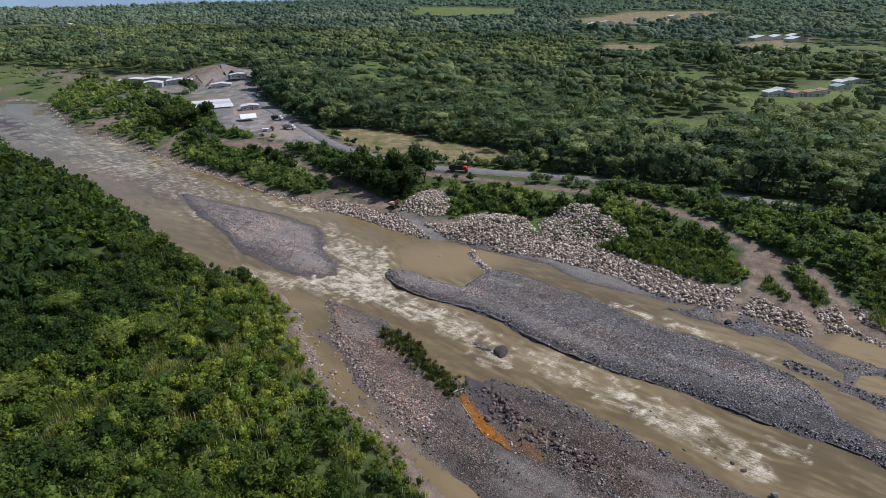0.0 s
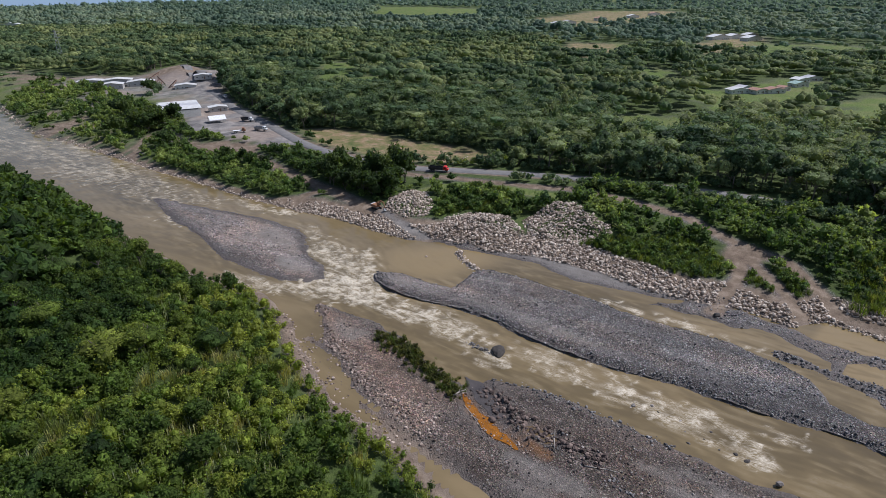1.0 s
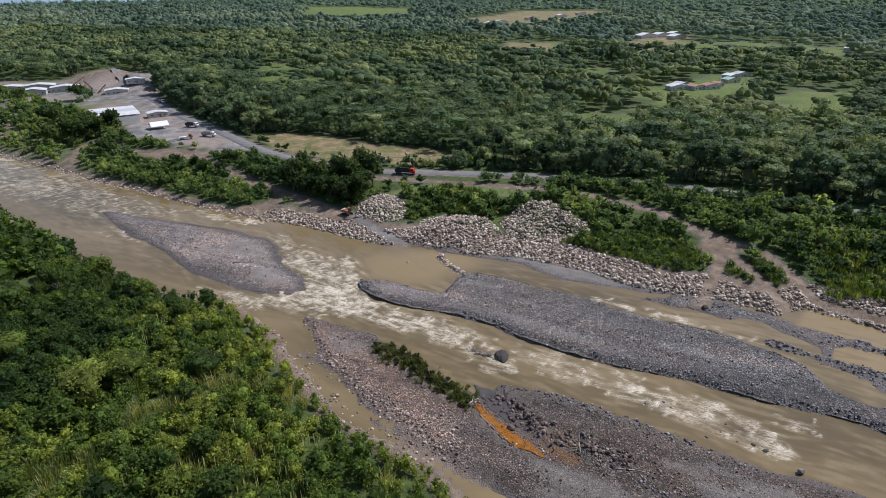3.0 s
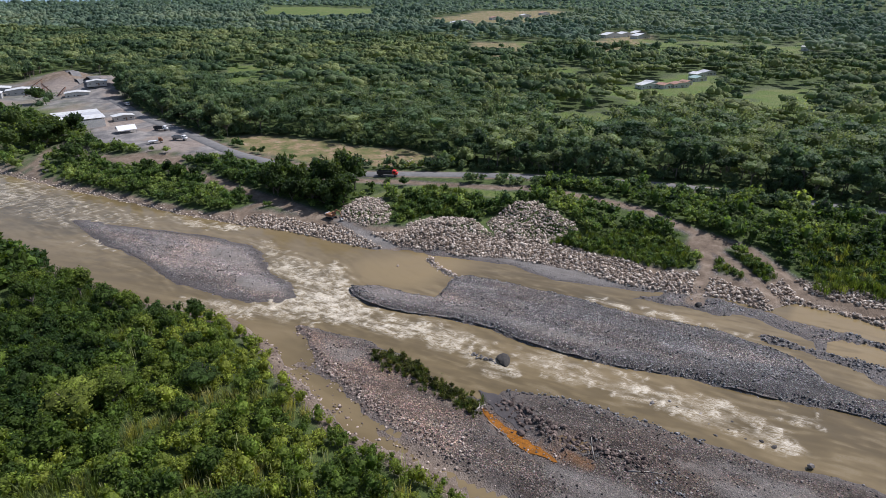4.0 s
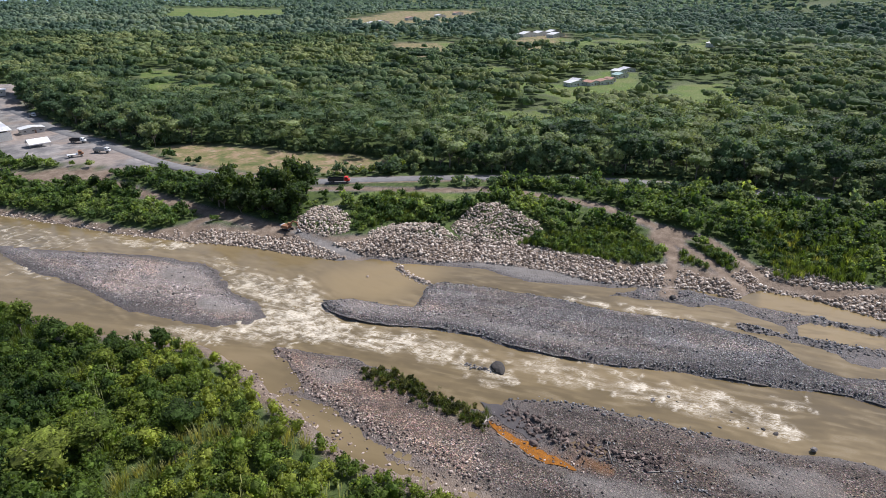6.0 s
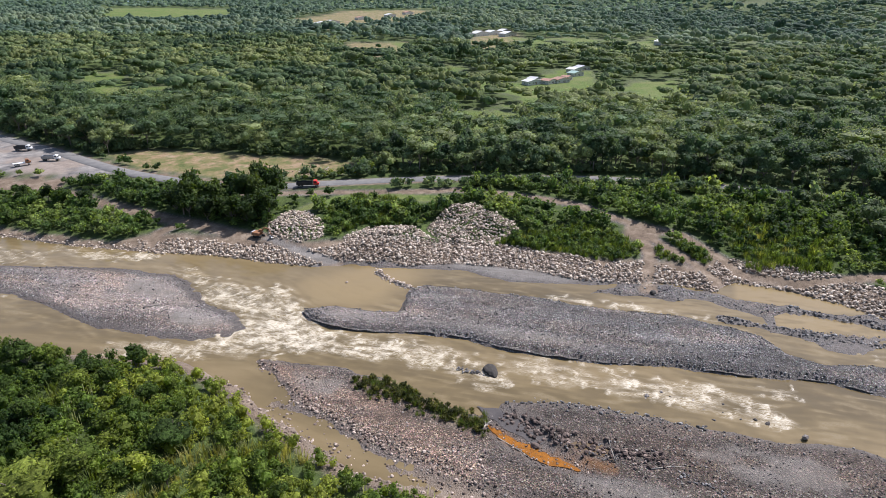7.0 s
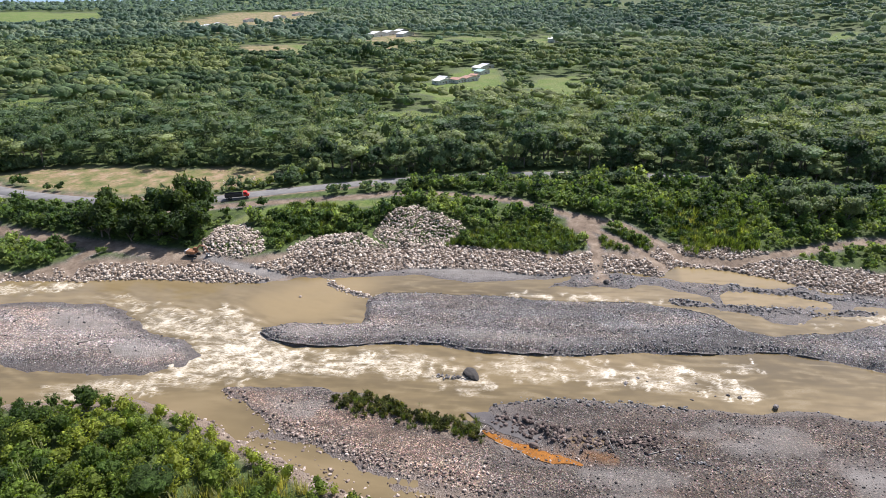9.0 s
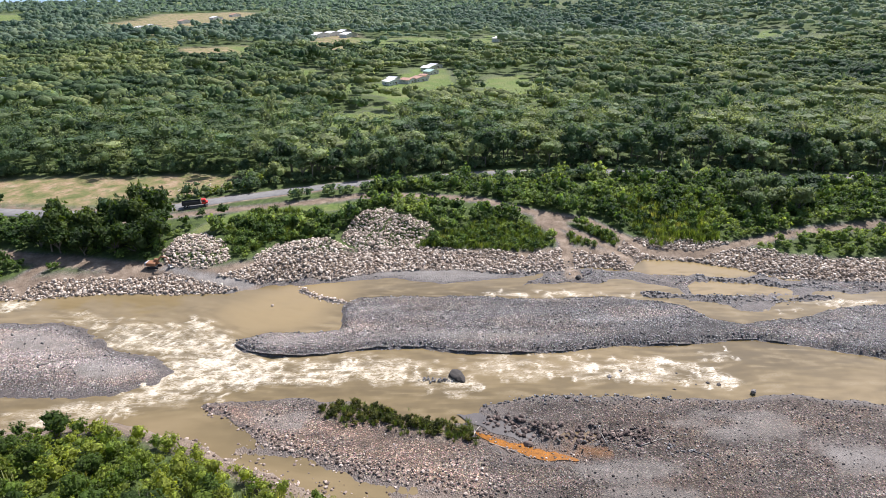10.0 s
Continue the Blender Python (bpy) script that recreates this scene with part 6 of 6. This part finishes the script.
part("tarpaulin", gable("tarpaulin", 7, 10, 2.1, 0.06, 0.3, WHITE_PAINT), tent, "", pose(0, 0, 2.3, 0, 0, 90))
for s in (-1, 1):
    for k in (-1, 0, 1):
        part("pole", rods("pole", [((0, 0, -0.3), (0, 0, 2.35), 0.06, 0.06)], STEEL), tent, "", pose(k * 4.8, s * 3.3, 0))
truck(-109, 380, 10, ORANGE_PAINT, WHITE_PAINT, "orange and white flatbed truck parked in the yard", 7.0, False)
truck(-97, 384, -25, WHITE_PAINT, STEEL, "white lorry with a steel dump body in the yard", 8.0)
truck(-112, 414, -25, WHITE_PAINT, BLACK_PAINT, "white lorry with a dark dump body in the yard", 8.0)
truck(-150, 505, -60, WHITE_PAINT, STEEL, "small white truck by the yard entrance", 6.0)
truck(7, 286.2, -20, RED_PAINT, BLACK_PAINT, "red lorry with a black dump body on the road", 9.0)
excavator(-21, 250, -48, ORANGE_PAINT, "orange excavator on the dirt track by the rock")
excavator(-226, 560, 30, YELLOW_PAINT, "yellow excavator by the crushing plant")


def conveyor(x, y, turn, length, high):
    z = float(height_at(np.array([x]), np.array([y]))[0])
    c = tagged(new("conveyor"), "rusty inclined gravel conveyor on steel legs", "conveyor", "conveyors of the crushing plant")
    c.matrix_basis = pose(x, y, z, 0, 0, turn)
    part("belt_frame", rods("belt_frame", [((0, -0.5, 0.6), (length, -0.5, high), 0.16, 0.16), ((0, 0.5, 0.6), (length, 0.5, high), 0.16, 0.16)], RUST_STEEL), c)
    slope = math.degrees(math.atan2(high - 0.6, length))
    part("belt", boxes("belt", [(0, 0, 0, math.hypot(length, high - 0.6), 0.8, 0.1)], RUBBER, 0.0), c, "", pose(length / 2, 0, (high + 0.6) / 2 + 0.15, 0, -slope, 0))
    for f in (0.35, 0.7, 0.95):
        h = 0.6 + (high - 0.6) * f
        part("leg", rods("leg", [((length * f, -0.9, -0.2), (length * f, -0.4, h), 0.12, 0.1), ((length * f, 0.9, -0.2), (length * f, 0.4, h), 0.12, 0.1)], RUST_STEEL), c)


conveyor(-238, 566, 20, 18, 7)
conveyor(-222, 580, 130, 16, 6)
conveyor(-246, 590, 60, 20, 8)
conveyor(-212, 560, 80, 14, 5)

# houses of the valley
for hx_, hy_, turn, wide, deep, roof, wall_m, label in (
        (256, 489, 10, 16, 8, WHITE_SHEET, WALL_PAINT, "white-roofed village house among the trees"),
        (271, 486, 20, 12, 9, RED_SHEET, WALL_PAINT, "village house with an orange-brown roof"),
        (285, 487, 5, 15, 8, RED_SHEET, WALL_PAINT, "long village house with a rust-coloured roof"),
        (268, 503, 25, 11, 8, GREY_SHEET, WALL_GREY, "grey-roofed house in the village"),
        (298, 496, 25, 9, 7, RED_SHEET, WALL_PAINT, "small village house with a rusty roof"),
        (322, 515, 15, 15, 8, GREEN_SHEET, WALL_PAINT, "village house with a pale green roof"),
        (336, 536, 20, 14, 9, WHITE_SHEET, WALL_PAINT, "white-roofed house at the pasture's edge"),
        (352, 545, 10, 16, 8, GREY_SHEET, WALL_PAINT, "grey-roofed house at the pasture's edge"),
        (464, 959, 20, 34, 14, WHITE_SHEET, WALL_PAINT, "long white building across the fields"),
        (497, 975, 20, 30, 14, WHITE_SHEET, WALL_PAINT, "long white shed across the fields"),
        (505, 938, 20, 30, 14, WHITE_SHEET, WALL_PAINT, "white-roofed farm shed across the fields"),
        (530, 990, 20, 28, 12, WHITE_SHEET, WALL_GREY, "pale farm shed across the fields"),
        (608, 706, 30, 20, 10, WHITE_SHEET, WALL_PAINT, "white-roofed farmhouse by the pasture"),
        (5, 715, 0, 15, 9, WHITE_SHEET, WALL_PAINT, "lone white-roofed house in the forest"),
        (301, 1309, 10, 34, 14, WHITE_SHEET, WALL_PAINT, "distant white building by open fields"),
        (330, 1340, 10, 30, 12, GREY_SHEET, WALL_PAINT, "distant grey-roofed building by open fields"),
        (420, 1420, 20, 26, 12, RED_SHEET, WALL_PAINT, "distant house with a rusty roof"),
        (520, 1500, 20, 28, 12, WHITE_SHEET, WALL_PAINT, "distant white-roofed house by open fields"),
        (600, 1580, 20, 28, 12, RED_SHEET, WALL_PAINT, "distant red-roofed house by open fields"),
        (-830, 1430, 0, 40, 15, WHITE_SHEET, WALL_PAINT, "far white building in the forest")):
    house(hx_, hy_, turn, wide, deep, 3.2 if wide < 20 else 5.0, roof, wall_m, label, wide * 0.09)


def pylon(x, y, turn, high):
    """A lattice mast: four legs, cross braces and three arms."""
    z = float(height_at(np.array([x]), np.array([y]))[0])
    p = tagged(new("power_pylon"), "grey steel lattice power pylon above the forest", "pylon")
    p.matrix_basis = pose(x, y, z, 0, 0, turn)
    corners = [(-1, -1), (1, -1), (1, 1), (-1, 1)]

    def spot(k, f):
        w = 3.2 * (1 - f) + 0.5 * f
        return (corners[k % 4][0] * w, corners[k % 4][1] * w, high * f)
    for k in range(4):
        part("leg", rods("leg", [(spot(k, 0), spot(k, 1), 0.16, 0.10)], STEEL, 4), p)
    for k in range(4):
        rows = []
        for j in range(8):
            a, b = j / 8, (j + 1) / 8
            rows += [(spot(k, a), spot(k + 1, b), 0.07, 0.07), (spot(k + 1, a), spot(k, b), 0.07, 0.07)]
        part("bracing", rods("bracing", rows, STEEL, 3), p)
    for f in (0.78, 0.88, 0.97):
        part("arm", rods("arm", [((-4.5, 0, high * f), (4.5, 0, high * f), 0.1, 0.1), ((-4.5, 0, high * f), (0, 0, high * f + 1.5), 0.07, 0.07), ((4.5, 0, high * f), (0, 0, high * f + 1.5), 0.07, 0.07)], STEEL, 4), p)


pylon(-402, 764, 30, 36)

# ---- on the gravel ----


def big_rock(name, x, y, wide, deep, high, material, label, seed, sink=0.3):
    bm = bmesh.new()
    bmesh.ops.create_icosphere(bm, subdivisions=3, radius=1)
    for v in bm.verts:
        n = noise.noise(v.co * 1.1 + Vector((seed, 0, 0))) * 0.28 + noise.noise(v.co * 3.0 + Vector((0, seed, 0))) * 0.08
        v.co = v.co * (1 + n)
        v.co.z = max(v.co.z, -0.75)
        v.co = Vector((v.co.x * wide / 2, v.co.y * deep / 2, v.co.z * high / 2))
    me = bpy.data.meshes.new(name)
    bm.to_mesh(me)
    bm.free()
    me.materials.append(material)
    z = max(-0.2, float(height_at(np.array([x]), np.array([y]))[0]))
    ob = tagged(new(name, me), label, "boulder")
    ob.matrix_basis = pose(x, y, z + high * (0.5 - sink), 0, 0, seed * 40)
    return ob


big_rock("boulder", 15.7, 141.2, 5.6, 3.4, 2.3, BOULDER, "large dark wet boulder standing in the rapids", 2)
big_rock("boulder", 10.3, 113.2, 2.0, 1.5, 1.4, RUSTY_STONE, "pinkish boulder at the edge of the orange pool", 3)
big_rock("boulder", 69.5, 172.5, 2.4, 2.0, 1.7, RIPRAP_ONE, "pale rounded boulder on the shore strip", 4)
big_rock("boulder", 82.5, 155.5, 2.4, 1.8, 1.3, BOULDER, "dark flat boulder beside the side channel", 5)
big_rock("boulder", -1.5, 205.5, 1.2, 1.0, 0.9, RIPRAP_ONE, "small pale rock in the still pool", 6)
px, py = along_line([(8.5, 145.5), (14, 141)], 0.25, 0.6, 241, 2)
stones("boulder_shoal", px, py, graded(len(px), 242, 0.4, 0.9), GRAVEL_MANY, "dark stones in the lee of the boulder", "stones", 243, 0.0, 1.15)


def driftwood(x, y, turn, length, r, lift, label):
    z = float(height_at(np.array([x]), np.array([y]))[0])
    w = tagged(new("driftwood"), label, "log")
    w.matrix_basis = pose(x, y, z + 0.12, 0, -lift, turn)
    part("trunk", rods("trunk", [((0, 0, 0), (length * 0.6, 0.1, 0.1), r, r * 0.8), ((length * 0.6, 0.1, 0.1), (length, -0.1, 0.05), r * 0.8, r * 0.4)], DEADWOOD), w)
    part("branch", rods("branch", [((length * 0.5, 0, 0.05), (length * 0.75, 0.7, 0.4), r * 0.5, r * 0.15)], DEADWOOD), w)


driftwood(4.5, 119, -70, 9, 0.13, 0, "long bleached pole lying on the gravel")
driftwood(21.9, 101.5, 80, 4.5, 0.14, 40, "bleached stump leaning out of the stones")
driftwood(16, 103, -35, 6, 0.12, 0, "grey driftwood pole among the stones")
driftwood(1.5, 121.5, 20, 4, 0.2, 12, "tangled root at the end of the bushes")
driftwood(27, 97, -20, 7, 0.14, 0, "bleached log on the near gravel bar")
driftwood(-62, 214, -10, 5, 0.15, 0, "grey log stranded on the gravel island")


def pool(name, outline, level, material, label, seed):
    bm = bmesh.new()
    rim = smooth_line(outline + outline[:1], 0.6)[:-1]
    rim = rim + np.stack([rolling(rim[:, 0], rim[:, 1], 2.0, seed), rolling(rim[:, 0], rim[:, 1], 2.5, seed + 1)], 1) * 0.8
    rim = rim + np.stack([rolling(rim[:, 0], rim[:, 1], 0.9, seed + 2), rolling(rim[:, 0], rim[:, 1], 0.9, seed + 3)], 1) * 0.35
    bm.faces.new([bm.verts.new((x, y, level)) for x, y in rim])
    bmesh.ops.triangulate(bm, faces=bm.faces[:])
    me = bpy.data.meshes.new(name)
    bm.to_mesh(me)
    bm.free()
    me.materials.append(material)
    return tagged(new(name, me), label, "pool", kind="structure")


pool("orange_pool", [(4.5, 124.5), (5.8, 121.6), (7.4, 117.2), (9.6, 113.6), (11.8, 109.8), (13.6, 106.4), (14.8, 104.0), (14.0, 103.6), (11.8, 105.2), (9.2, 107.9), (7.2, 111.8), (5.6, 116.6), (4.5, 120)], 0.24, RUSTY_WATER,
     "shallow orange rust-coloured pool on the gravel bar", 251)
pool("dark_pool", [(5.6, 130.5), (9.6, 127.2), (12.6, 121.5), (14.2, 116.2), (12.2, 113.6), (10.4, 114.0), (8.8, 118.2), (6.6, 124.5)], 0.20, DARK_WATER, "dark still pool behind the bushes", 253)
pool("brown_pool", [(17, 112.3), (20.6, 110.2), (24.4, 105.8), (23.4, 103.2), (20, 104.9), (17, 109)], 0.22, BROWN_WATER, "shallow brown puddle behind the rusty stones", 255)

px, py = along_line([(4.6, 124.5), (6, 121.5), (9.2, 113.8), (11.6, 109.8), (16.6, 102.2), (15.6, 101.6), (9.4, 107.6), (5.8, 116.5), (4.8, 120)], 0.3, 0.6, 257, 1)
stones("pool_stones", px, py, graded(len(px), 257, 0.2, 0.7, 2.0), PINK_STONE, "small rusty stones round the orange pool", "stones", 258, 0.1, 0.1)

# the last ridges, far beyond the valley; their haze is a painted blue glow
HAZE = bpy.data.materials.new("ridge_haze_glow")
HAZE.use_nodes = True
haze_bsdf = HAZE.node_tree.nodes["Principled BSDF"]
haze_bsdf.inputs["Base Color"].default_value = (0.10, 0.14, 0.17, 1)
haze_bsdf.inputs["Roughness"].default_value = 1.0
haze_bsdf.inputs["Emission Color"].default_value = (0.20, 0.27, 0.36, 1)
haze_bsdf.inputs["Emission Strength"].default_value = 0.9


def backdrop(radius, high, seed):
    w = np.linspace(radians(-62), radians(78), 220)
    x, y = radius * np.sin(w), radius * np.cos(w)
    foot = height_at(x, y) - 40
    top = foot + 40 + high * (0.75 + 0.6 * rolling(w * 900, w * 0, 60, seed) + 0.35 * rolling(w * 900, w * 0, 8, seed + 3))
    back = 1.08
    rows = [np.column_stack([x, y, foot]), np.column_stack([x * 1.03, y * 1.03, top]), np.column_stack([x * back, y * back, foot])]
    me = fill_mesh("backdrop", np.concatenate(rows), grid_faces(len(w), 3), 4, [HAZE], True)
    return tagged(new("backdrop", me), "hazy blue wooded ridges on the horizon", "hills", kind="structure")


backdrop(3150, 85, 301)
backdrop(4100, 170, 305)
